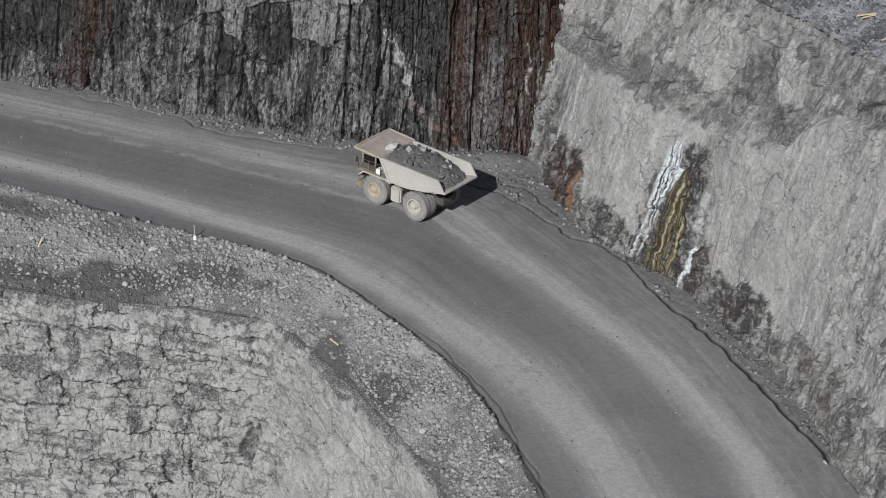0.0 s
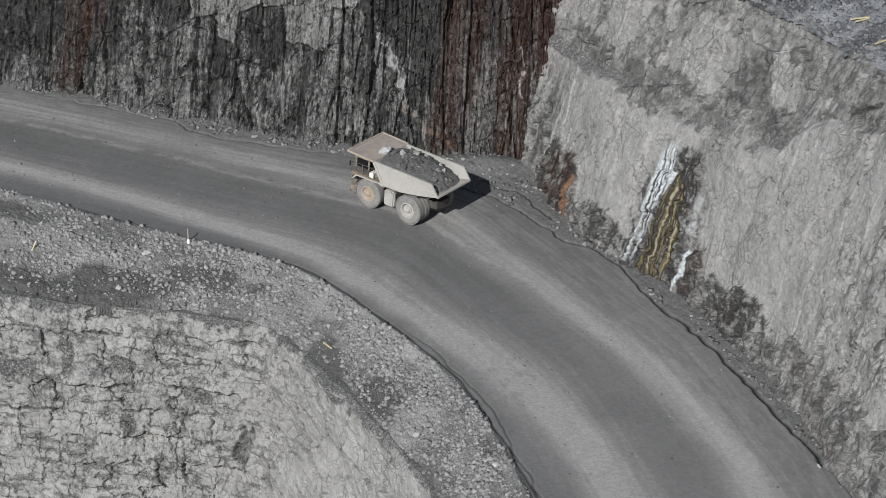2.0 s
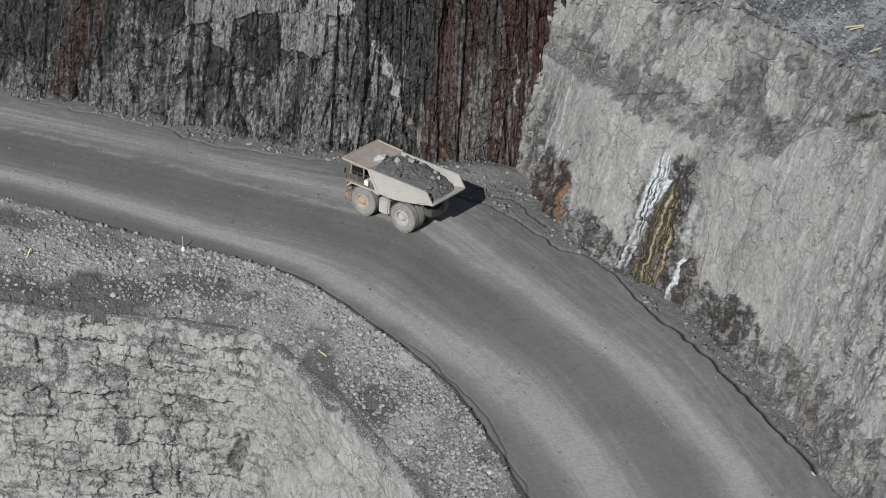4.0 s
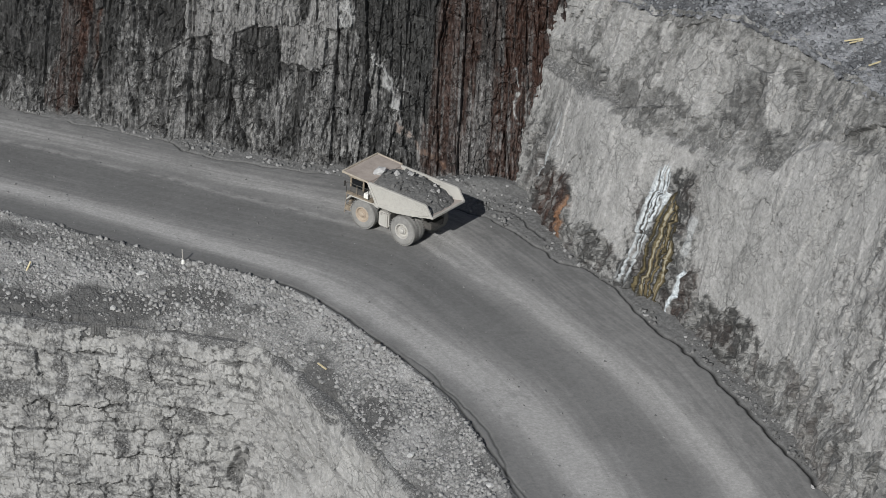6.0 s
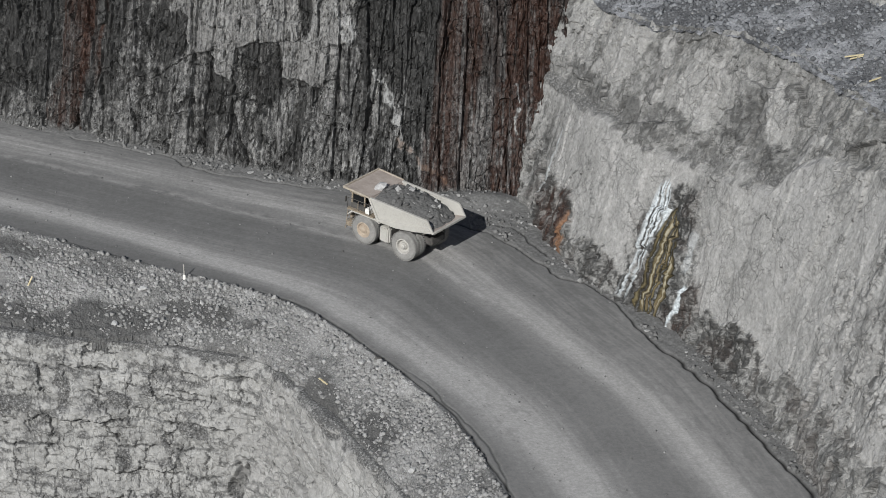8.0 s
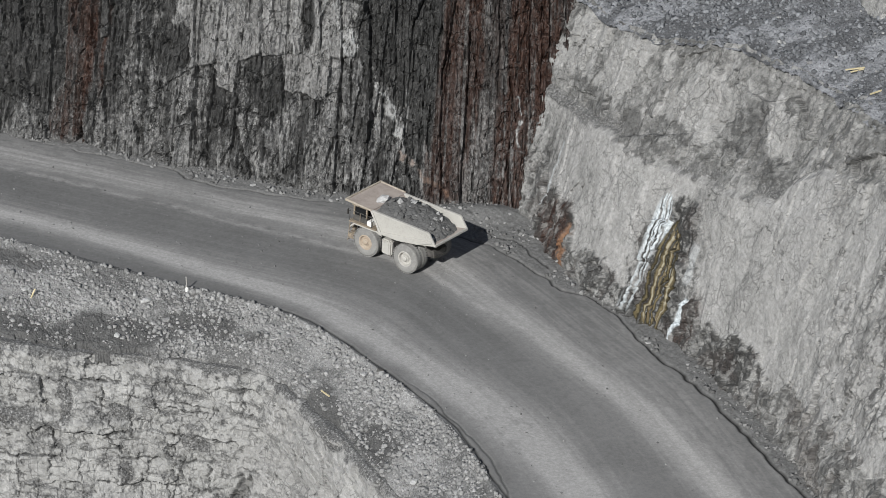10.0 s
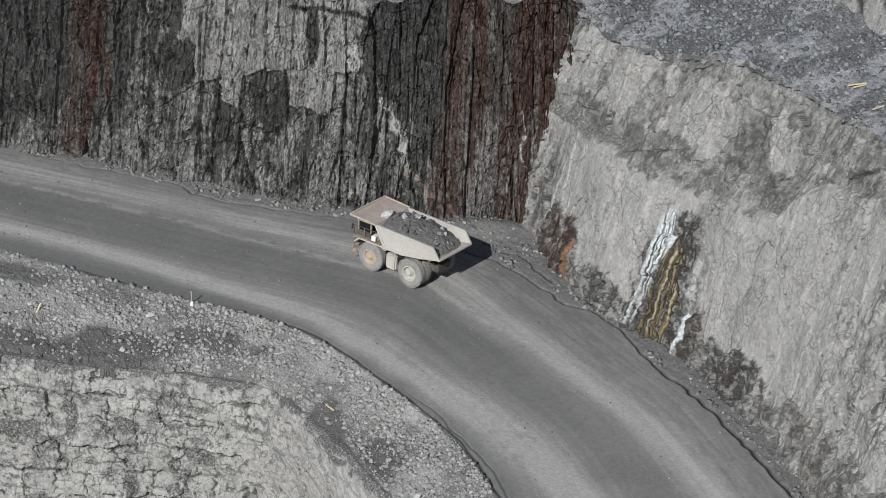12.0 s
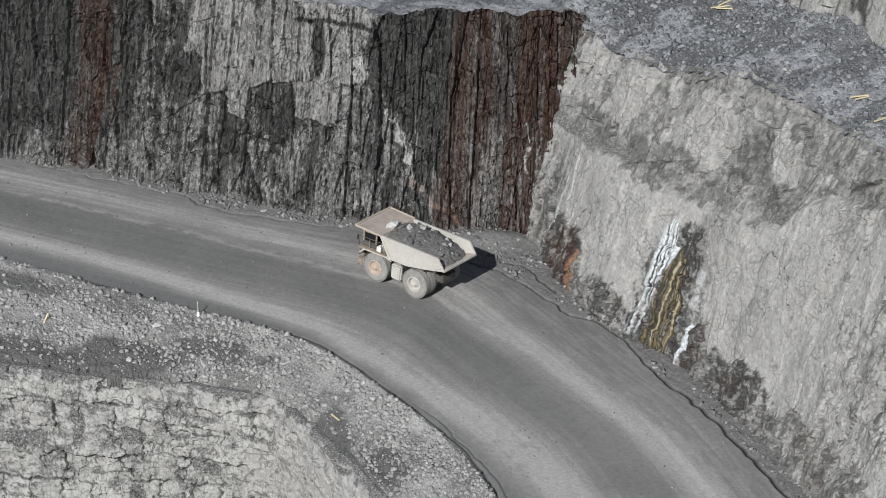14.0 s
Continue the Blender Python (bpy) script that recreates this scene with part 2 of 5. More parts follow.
    c = n_mix(m, n_attr(m, "gravel"), c, n_ramp(m, n_noise(m, 5.5, (1, 1, 1), 3.0, 0.7), [(0.36, grey(0.06)), (0.5, grey(0.11)), (0.6, grey(0.18)), (0.72, grey(0.34))]))
    links.new(c, b.inputs["Base Color"])
    wet = n_math(m, "MAXIMUM", n_attr(m, "rust"), n_attr(m, "dark"))
    links.new(n_ramp(m, wet, [(0.3, grey(0.9)), (0.95, grey(0.5))]), b.inputs["Roughness"])
    links.new(n_ramp(m, wet, [(0.3, grey(0.1)), (0.95, grey(0.2))]), b.inputs["Specular IOR Level"])
    n_bump(m, b, n_math(m, "SUBTRACT", n_math(m, "ADD", n_math(m, "MULTIPLY", fine, 0.7), n_math(m, "MULTIPLY", speck, 0.3)), n_math(m, "MULTIPLY", splits, 0.4 * crack)), 0.4 + 0.5 * grain, 0.04 + 0.15 * grain * grain)
    return m


ROCK_NORTH = rock_material("stained_rock", 0.04, 0.165, (1, 1, 0.16), 1.0, 0.95, (1, 1, 1), 0.5, ((0.8, (1, 1, 0.3)), (2.4, (1, 1, 0.6))), 0.25, 0.6)
ROCK_EAST = rock_material("pale_rock", 0.17, 0.265, (1, 1, 0.8), 0.5, 0.34, (1, 1, 0.985), 0.45, ((0.4, (1, 1, 0.9)), (1.5, (1, 1, 1))), 0.08, 1.0)
ROCK_LOWER = rock_material("jointed_rock", 0.22, 0.295, (1, 1, 0.5), 0.35, 0.08, (1, 1, 0.985), 0.55, ((0.4, (0.9, 0.9, 1.4)), (1.1, (1.2, 1.2, 0.8))), 0.16, 1.0)


def gravel_material(name, low, high, tint=(1, 1, 1)):
    m, nodes, links, b = material(name)
    tone = lambda v: tuple(v * k for k in tint)
    big = n_noise(m, 0.25)
    stones = n_noise(m, 4.0, (1, 1, 1), 1.0, 0.5, "voronoi")
    fine = n_noise(m, 7.0, (1, 1, 1), 4.0, 0.75)
    c = n_ramp(m, big, [(0.35, tone(low)), (0.65, tone(high))])
    c = n_mix(m, 0.6, c, n_ramp(m, stones, [(0.1, grey(0.72)), (0.5, grey(0.3))]), "OVERLAY")
    c = n_mix(m, 0.8, c, n_ramp(m, fine, [(0.32, grey(0.22)), (0.68, grey(0.78))]), "OVERLAY")
    c = n_mix(m, n_math(m, "MULTIPLY", n_attr(m, "dark"), 0.85), c, n_ramp(m, fine, [(0.3, tone(0.035)), (0.7, tone(0.1))]))
    c = n_mix(m, n_math(m, "MULTIPLY", n_attr(m, "pale"), 0.7), c, n_ramp(m, fine, [(0.3, tone(0.22)), (0.7, tone(0.4))]))
    links.new(c, b.inputs["Base Color"])
    n_bump(m, b, fine, 0.7, 0.1)
    return m


GRAVEL = gravel_material("rubble_gravel", 0.15, 0.285)
GRAVEL_BENCH = gravel_material("bench_gravel", 0.11, 0.19, (0.96, 0.99, 1.06))


def road_material():
    """Packed haul road: dark wheel lanes, pale dusty strips, drag marks and crack shade painted near-black, from the
    mesh's attributes.
    """
    m, nodes, links, b = material("packed_haul_road", 0.85)
    big = n_noise(m, 0.15, (1, 1, 1), 5.0, 0.6)
    fine = n_noise(m, 4.0, (1, 1, 1), 6.0, 0.75)
    grit = n_noise(m, 2.2, (1, 1, 1), 6.0, 0.8)
    c = n_ramp(m, big, [(0.3, grey(0.108)), (0.7, grey(0.14))])
    c = n_mix(m, n_attr(m, "dust"), c, n_ramp(m, fine, [(0.3, grey(0.25, 0.012)), (0.7, grey(0.37, 0.012))]))
    c = n_mix(m, n_attr(m, "verge"), c, n_ramp(m, fine, [(0.3, grey(0.075)), (0.5, grey(0.12)), (0.64, grey(0.165)), (0.74, grey(0.36))]))
    c = n_mix(m, 0.22, c, n_ramp(m, grit, [(0.35, grey(0.2)), (0.65, grey(0.8))]), "OVERLAY")
    # shade inside the cracks and along the lip, put into the colour
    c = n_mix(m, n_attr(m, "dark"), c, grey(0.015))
    links.new(c, b.inputs["Base Color"])
    n_bump(m, b, fine, 0.4, 0.05)
    return m


ROAD = road_material()


# ---- mesh helpers ----
def grid_mesh(name, places, mat, attributes=None, flat=True):
    """One sheet from an n x m array of places; the attributes are numbers per place."""
    n, k = places.shape[:2]
    me = bpy.data.meshes.new(name)
    i = np.arange(n * k, dtype=np.int32).reshape(n, k)
    quads = np.stack([i[:-1, :-1], i[1:, :-1], i[1:, 1:], i[:-1, 1:]], -1).reshape(-1, 4)
    me.vertices.add(n * k)
    me.vertices.foreach_set("co", places.astype(np.float32).ravel())
    me.loops.add(quads.size)
    me.loops.foreach_set("vertex_index", quads.ravel())
    me.polygons.add(len(quads))
    me.polygons.foreach_set("loop_start", np.arange(0, quads.size, 4, dtype=np.int32))
    me.polygons.foreach_set("use_smooth", np.full(len(quads), not flat))
    me.update(calc_edges=True)
    me.validate()
    for key, value in (attributes or {}).items():
        me.attributes.new(key, "FLOAT", "POINT").data.foreach_set("value", np.clip(value, 0, 1).astype(np.float32).ravel())
    me.materials.append(mat)
    return new(name, me)


def rock_face(base, heights_s, heights, shape, step, dense, foot):
    """Places of a rock face before its relief: metres along (S), height (H), places and the way out of the rock."""
    p, s, n = face(base, step, dense)
    top = np.interp(s, heights_s, heights)
    count = int(max(top) / step)
    v = np.linspace(0, 1, count)
    S = np.repeat(s[:, None], count, 1)
    H = -foot + v[None, :] * (top[:, None] + foot)
    back = shape(S, H)
    P = np.stack([p[:, 0, None] - n[:, 0, None] * back, p[:, 1, None] - n[:, 1, None] * back, road_z(p[:, 0])[:, None] + H], -1)
    out = np.stack([np.repeat(n[:, 0, None], count, 1), np.repeat(n[:, 1, None], count, 1), np.full(S.shape, 0.3)], -1)
    out /= np.linalg.norm(out, axis=-1)[..., None]
    return S, H, P, out


STEP = 0.1


def blob(S, H, s, h, rs, rh, seed, rough=0.6, grain=0.7):
    """A stain with a ragged outline round a place on a face."""
    d = np.hypot((S - s) / rs, (H - h) / rh)
    near = (np.abs(S - s) < 2 * rs) & (np.abs(H - h) < 2 * rh)
    out = np.zeros(S.shape)
    out[near] = sstep(1.2, 0.7, d[near] + rough * (fbm(S[near] * grain, H[near] * grain * 0.6, seed, 5, 0.65) - 0.5) * 2)
    return out


def band(S, H, line, wide, seed, rough=0.5):
    """A strip along a bent line of (s, h), so many metres wide."""
    p = np.array(line, float)
    best = np.full(S.shape, 99.0)
    x, y = S + rough * (fbm(S * 1.3, H * 1.3, seed, 3) - 0.5), H + rough * (fbm(S * 1.3, H * 1.3, seed + 5, 3) - 0.5)
    for a, b in zip(p[:-1], p[1:]):
        d = b - a
        t = np.clip(((x - a[0]) * d[0] + (y - a[1]) * d[1]) / (d @ d), 0, 1)
        best = np.minimum(best, np.hypot(x - a[0] - t * d[0], y - a[1] - t * d[1]))
    return sstep(wide, wide * 0.4, best)


def streaks(S, H, seed, wide=1.2, long=0.07):
    return fbm(S * wide, H * long + 0.6 * fbm(S * 0.5, H * 0.3, seed + 9, 2), seed, 5, 0.62)


def joints(S, H, sx, sy, seed, thin=0.05, warp=0.9, keep=0.5):
    """Broken rock: blocks that stand out by differing amounts, and open joints along part of their edges."""
    wx, wy = warp * (fbm(S * sx * 1.2, H * sy * 1.2, seed + 3, 4, 0.6) - 0.5), warp * (fbm(S * sx * 1.2, H * sy * 1.2, seed + 4, 4, 0.6) - 0.5)
    edge, tag = cells(S * sx + wx, H * sy + wy, seed)
    here = sstep(keep - 0.08, keep + 0.08, fbm(S * sx * 0.8, H * sy * 0.8, seed + 6, 3))
    return tag, sstep(thin, 0, edge) * here


def courses(S, H, wide, high, seed):
    """Rock that breaks along beds and upright joints: a random number per block, its tilt, and the metres to its nearest joint."""
    y = H / high + 0.9 * (fbm(S * 0.16 / wide, S * 0 + seed, seed, 4, 0.6) - 0.5) + 0.45 * (fbm(S * 0.8, H * 0.6, seed + 1, 4, 0.6) - 0.5)
    row = np.floor(y)
    x = S / wide * (0.6 + 0.8 * lattice(row, 0 * row, seed + 2)) + 9 * lattice(row, 0 * row + 3, seed + 2) + 0.9 * (fbm(H * 0.6, S * 0.4, seed + 5, 4, 0.65) - 0.5)
    col = np.floor(x)
    tag = lattice(col, row, seed + 7)
    tilt = (x - col - 0.5) * (2 * lattice(col, row, seed + 8) - 1) + (y - row - 0.5) * (2 * lattice(col, row, seed + 9) - 1)
    near = np.minimum(np.minimum(x - col, 1 - x + col) * wide, np.minimum(y - row, 1 - y + row) * high)
    return tag, tilt, near


# ---- the large structure ----
STAINS_AND_SHADE = ("dark", "rust", "pale", "orange", "algae", "crust", "gravel")


def stain_shade_set(S, **given):
    given["dark"] = sstep(0.12, 0.85, given["dark"])
    return {k: given.get(k, np.zeros(S.shape)) for k in STAINS_AND_SHADE}


def build_north():
    S, H, P, out = rock_face(NORTH, [0, 75, 83, 93, 94.5, 97, 115], [19, 19.4, 20.2, 21.1, 20.8, 17, 14], north_shape, STEP, (34, 98), 1.0)
    edge1, tag1, tilt1 = facets(S * 0.62, H * 0.06, 5, 0.25)
    edge2, tag2, tilt2 = facets(S * 1.5, H * 0.2, 8, 0.45)
    _, tag3, tilt3 = facets(S * 2.5, H * 0.8, 11, 0.7)
    edge4, tag4, _ = facets(S * 0.3 + 0.1 * H, H * 0.45 - 0.08 * S, 14, 0.7)
    gap = sstep(0.3, 0.5, fbm(S * 0.5, H * 0.5, 6, 3))
    open1 = sstep(0.05, 0.0, edge1) * gap
    open2 = sstep(0.1, 0.0, edge2) * sstep(0.46, 0.56, fbm(S * 0.9, H * 0.7, 7, 3))
    open4 = sstep(0.03, 0.0, edge4) * sstep(0.5, 0.58, fbm(S * 0.4, H * 0.5, 9, 3))
    rib = streaks(S, H, 21, 1.3, 0.05)
    push = 1.2 * (fbm(S * 0.13, H * 0.09, 2) - 0.5) + 0.45 * tag1 + 0.6 * tilt1 + 0.2 * tag2 + 0.4 * tilt2 + 0.12 * tag3 + 0.26 * tilt3
    push = push + 0.3 * tag4 + 0.7 * (rib - 0.5) + 0.3 * (fbm(S * 2.5, H * 1.6, 31, 4, 0.65) - 0.5) - 0.4 * open1 - 0.2 * open2 - 0.3 * open4
    # the pale slab high on the face, with stepped lower edges
    rag = fbm(S * 0.9, H * 0.6, 61, 5, 0.6) - 0.5
    foot = np.interp(S + 0.8 * rag, [54, 55.2, 57.3, 57.5, 60.1, 60.2, 62.3, 62.4, 64.2, 66.7, 66.9, 71.2, 71.4, 73.8, 74.2, 75.4], [21, 15, 12.5, 9.2, 10.2, 7.9, 7.8, 10.6, 11.6, 11.7, 8.7, 8.5, 12.3, 12.6, 15, 21])
    slab = sstep(-0.12, 0.12, H + 0.9 * rag - foot)
    low = slab * sstep(10.8, 10.2, H)
    push = push + 0.45 * slab - 0.22 * slab * (0.6 * tilt1 + 0.42 * tilt2)
    P[..., 2] += 1.5 * (fbm(S * 0.4, S * 0, 14, 5, 0.62) - 0.5) * sstep(0.75, 1.0, H / 20)
    P = P + out * push[..., None]
    fade = fbm(S * 0.22, H * 0.12, 37, 3)
    st, fine = streaks(S, H, 40, 0.8, 0.05), streaks(S, H, 47, 2.4, 0.12)
    broken = fbm(S * 0.9, H * 0.8, 48, 5, 0.7)
    chip = fbm(S * 2.2, H * 1.7, 49, 4, 0.7)
    column = sstep(0.3, 0.75, 0.55 * tag1 + 0.45 * tag2)
    dark = 0.42 * column + 0.85 * sstep(0.48, 0.53, 0.6 * st + 0.2 * broken + 0.2 * chip + 0.25 * (fade - 0.5)) + 0.6 * sstep(0.51, 0.57, 0.65 * fine + 0.35 * chip)
    dark = dark * (0.42 + 0.4 * sstep(1.0, 9.0, H + 6 * (fade - 0.5))) + 0.55 * open1 + 0.5 * open2 + 0.7 * open4
    pale = 0.55 * sstep(0.56, 0.63, 0.4 * streaks(S, H, 53, 1.6, 0.1) + 0.6 * fbm(S * 1.4, H * 1.8, 54, 4, 0.7)) + 0.35 * sstep(0.8, 0.95, tag2) * sstep(9, 5, H)
    shade = blob(S, H, 69.1, 15.4, 0.7, 2.6, 63, 0.5) + 0.8 * sstep(0.6, 0.66, streaks(S, H, 66, 1.1, 0.06)) * sstep(64, 60, S) + 0.9 * sstep(0.3, 0.1, np.abs(H - 17.7 - 0.8 * rag)) * sstep(66, 67, S)
    slab_dark = np.clip(shade + 0.25 * sstep(0.55, 0.65, chip) + 0.4 * open1 + 0.35 * open2, 0, 1)
    dark = dark * (1 - slab) + slab * np.maximum(slab_dark, 0.25 * low)
    pale = np.where(slab > 0.5, (0.34 + 0.25 * tag2) * (1 - 0.9 * slab_dark), pale)
    # black wet patches
    black = np.maximum(blob(S, H, 79.0, 15.4, 4.9, 5.6, 68, 0.45), blob(S, H, 77.4, 17.9, 3.4, 2.6, 69, 0.4))
    black = np.maximum(black, 0.9 * blob(S, H, 55.3, 10.6, 2.4, 2.6, 70, 0.6) * (1 - slab))
    black = np.maximum(black, 0.75 * blob(S, H, 66.3, 8.8, 1.9, 2.9, 71, 0.6) * (1 - slab))
    black = black * (0.7 + 0.4 * sstep(0.38, 0.52, 0.5 * fine + 0.5 * chip))
    dark, pale = np.maximum(dark, black), pale * (1 - 0.8 * black)
    dark = np.maximum(dark, (0.5 + 0.5 * sstep(0.36, 0.5, 0.6 * fine + 0.4 * chip)) * sstep(54, 48, S + 4 * (st - 0.5)) * sstep(-1, 5, H + 4 * (fade - 0.5)))
    dark = np.maximum(dark, 0.75 * sstep(10, 4, np.abs(S - 73)) * sstep(0.5, 0.54, 0.7 * st + 0.3 * chip) * (1 - slab))
    # rust where water runs down
    lean = S - 46.5 - 0.12 * (H - 9) * sstep(9, 5, H) + 1.4 * (fine - 0.5) + 0.9 * (tag2 - 0.5)
    left = sstep(2.0, 1.5, np.abs(lean)) * (0.7 + 0.5 * fade) * (1 - 0.5 * sstep(11, 14, H) * sstep(0.2, 1.0, lean))
    at = S + 1.1 * (fine - 0.5) + 0.8 * (tag2 - 0.5) - 0.09 * (H - 8)
    right = np.interp(at, [81.0, 81.8, 83.6, 85.0, 85.4, 87.4, 87.9, 90, 92.5, 94], [0, 0.75, 0.95, 0.85, 0.3, 0.36, 0.95, 1.0, 1.0, 0.7])
    runs = streaks(S, H, 74, 2.6, 0.035)
    rust = np.maximum(left, right) * (0.75 + 0.35 * sstep(0.4, 0.55, st)) * (1 - 0.7 * sstep(0.54, 0.6, 0.75 * runs + 0.25 * chip))
    wet = np.maximum(left, right) * sstep(0.46, 0.58, 0.6 * fine + 0.4 * chip)
    pale = pale * (1 - 0.75 * np.maximum(left, right))
    dark = np.where(np.maximum(left, right) > 0.1, dark * 0.4, dark) + 0.5 * wet * sstep(0.52, 0.46, runs) + 0.3 * left
    pale = np.maximum(pale, 0.3 * np.maximum(left, right) * sstep(0.58, 0.64, 0.8 * runs + 0.2 * chip))
    pale = np.maximum(pale, 0.22 * sstep(0.6, 0.3, right) * sstep(85, 85.5, S) * sstep(0.45, 0.6, fine))
    # upper face darkened in colour to offset the later rise in exposure
    dark = dark + 0.3 * sstep(9, 13, H) * (1 - slab) * np.maximum(sstep(53, 49, S), sstep(74, 76, S))
    vein = np.maximum(band(S, H, [(71.1, 20), (72.7, 15), (73.4, 12.6)], 0.26, 76, 1.6), band(S, H, [(75.9, 10.6), (77.2, 8.6), (78.2, 6.6), (78.4, 4.6)], 0.24, 78, 1.4))
    vein = np.maximum(vein, band(S, H, [(89.4, 10.6), (89.5, 8), (89.9, 5)], 0.16, 84, 1.2))
    vein = np.maximum(vein, blob(S, H, 73.3, 13.6, 0.9, 1.3, 79)) * sstep(0.3, 0.46, fbm(S * 2, H * 2, 80))
    pink = band(S, H, [(78.4, 4.7), (80.3, 3.3), (82.9, 1.2)], 0.24, 81, 1.2) * sstep(0.36, 0.5, fbm(S * 2, H * 2, 82))
    block_pale = 0.7 * blob(S, H, 73.9, 2.2, 0.9, 1.0, 85, 0.5)
    base_dust = 0.8 * sstep(0.9, -0.1, H + 1.4 * (fbm(S * 0.8, H, 83) - 0.5))
    ob = grid_mesh("wall_north", P, ROCK_NORTH, stain_shade_set(S, dark=dark * (1 - vein) * (1 - pink), rust=rust * (1 - vein), pale=np.maximum(np.maximum(pale, block_pale), np.maximum(vein, 0.8 * pink)), orange=0.4 * pink, crust=0.12 * vein, gravel=base_dust))
    tagged(ob, "steep dark blasted rock face with rust-brown water streaks", "rock face", kind="structure")


def build_east():
    S, H, P, out = rock_face(EAST, CREST_S, CREST_H, east_shape, STEP, (3, 76), 1.5)
    crest = np.interp(S, CREST_S, CREST_H)
    _, jag, _ = facets(S * 0.5, 0 * H + 0.5, 89, 0.2)
    ledge = np.interp(S, LEDGE_S, LEDGE_H) + 0.7 * (fbm(S * 0.6, H * 0.6, 90, 5, 0.7) - 0.5) + 1.0 * (jag - 0.5)
    upper = sstep(-0.1, 0.15, H - ledge)
    P[..., 2] += 1.6 * (fbm(S * 0.35, S * 0, 14, 5, 0.6) - 0.5) * sstep(0.72, 1.0, H / crest)
    edge1, tag1, tilt1 = facets(S * 0.3 + 0.02 * H, H * 0.07 - 0.02 * S, 15, 0.5)      # tall smooth slabs
    _, tag2, tilt2 = facets(S * 0.16 + 0.06 * H, H * 0.2 - 0.03 * S, 18, 0.35)     # planes of the upper part
    _, tag3, tilt3 = facets(S * 1.1, H * 1.2, 27, 1.0)
    edge4, tag4, tilt4 = facets(S * 0.6, H * 0.45, 29, 0.9)
    grow = fbm(S * 0.25, H * 0.2, 24, 4)
    foot = np.interp(S, [0, 12, 18, 24.8, 26.5, 28, 33, 34, 42.5, 44.5, 48, 51.5, 53.5, 56, 58, 62, 70, 110], [6, 8, 5, 4.6, 1.8, 3.4, 3.2, 2.5, 4.5, 3.4, 4.2, 5.2, 3.6, 2.6, 4.6, 3.4, 5, 8])
    rotten = sstep(1.6, -1.6, H - foot - 2.2 * (grow - 0.5) - 0.6 * (tag4 - 0.5) - 1.6 * (fbm(S * 1.6, H * 0.7, 136, 4, 0.65) - 0.5))
    rotten = sstep(0.4, 0.6, 0.8 * rotten + 0.4 * (fbm(S * 0.9, H * 1.1, 137, 5, 0.75) - 0.5) + 0.1)
    rotten = np.maximum(rotten, blob(S, H, 38.0, 5.2, 4.4, 6.2, 125, 0.45))
    east_end = sstep(56, 66, S + 0.35 * H + 4 * (grow - 0.5)) * sstep(0.4, 0.55, fbm(S * 0.35, H * 0.16, 25, 4))
    rough = np.clip(0.12 + 0.5 * upper + 0.9 * rotten + 0.7 * east_end, 0, 1)
    push = 1.0 * (fbm(S * 0.11, H * 0.08, 12) - 0.5) + 0.08 * tag1 + 0.22 * tilt1 + 0.35 * (fbm(S * 0.35, H * 0.28, 16, 4, 0.5) - 0.5)
    push = push + rough * (0.3 * tag4 + 0.55 * tilt4 + 0.12 * tag3 + 0.3 * tilt3 + 0.25 * (fbm(S * 1.4, H * 1.6, 33, 4, 0.62) - 0.5))
    push = push + upper * (0.2 * tag2 + 0.7 * tilt2 - 0.1) - 0.25 * rough * sstep(0.08, 0, edge4)
    push = push + 0.2 * (1 - rough) * (fbm(S * 0.9, H * 0.9, 35, 4, 0.55) - 0.5)
    P = P + out * worn_edges(push)[..., None]
    fine, st = streaks(S, H, 41, 2.2, 0.1), streaks(S, H, 43, 0.9, 0.05)
    chip = fbm(S * 2.1, H * 2.0, 45, 4, 0.72)
    patch = fbm(S * 0.3, H * 0.3, 44, 5, 0.6)
    corner = sstep(21, 14, S) * sstep(13, 7, H)
    # the upper part: rubbly dark rock with paler clean planes
    planes = np.zeros(S.shape)
    for s, h, rs, rh, lean, seed in ((15.5, 17.2, 2.6, 3.0, 0.3, 101), (22.5, 17.6, 2.6, 3.0, 0.5, 102), (34.8, 18.2, 3.6, 2.4, 0.5, 103), (44.6, 19.4, 1.8, 1.8, -0.6, 104)):
        box = np.maximum(np.abs(S - s - lean * (H - h)) / rs, np.abs(H - h) / rh) + 1.3 * (fbm(S * 0.7, H * 0.35, seed, 5, 0.7) - 0.5)
        planes = np.maximum(planes, sstep(1.0, 0.85, box))
    dark = upper * (1 - planes) * (0.24 + 0.1 * sstep(0.35, 0.75, tag2) + 0.2 * sstep(0.46, 0.54, chip) + 0.12 * sstep(0.45, 0.55, patch))
    dark = dark + upper * planes * 0.16 * sstep(0.5, 0.58, 0.5 * fine + 0.5 * chip)
    dark = np.maximum(dark, 0.6 * sstep(1.1, 0.7, np.hypot((S - 27.2) / 2.2, (H - 13.8) / 1.5) + 0.6 * (patch - 0.5)) * upper)
    wedge = sstep(1.0, 0.85, np.maximum(np.abs(S - 42.6 + 0.9 * (H - 18)) / 1.3, np.abs(H - 18) / 2.4) + 0.4 * (chip - 0.5))
    dark = np.maximum(dark, 0.5 * wedge)
    # the lower part: smooth, softly streaked, with short cracks
    crack = sstep(0.035, 0.0, edge4) * sstep(0.54, 0.62, fbm(S * 0.5, H * 0.4, 30, 4)) * (1 - rough) + sstep(0.02, 0, edge1) * sstep(0.5, 0.6, fbm(S * 0.4, H * 0.3, 34, 3))
    tone = 0.5 * sstep(0.3, 0.7, tag1) + 0.5 * sstep(0.4, 0.6, st)
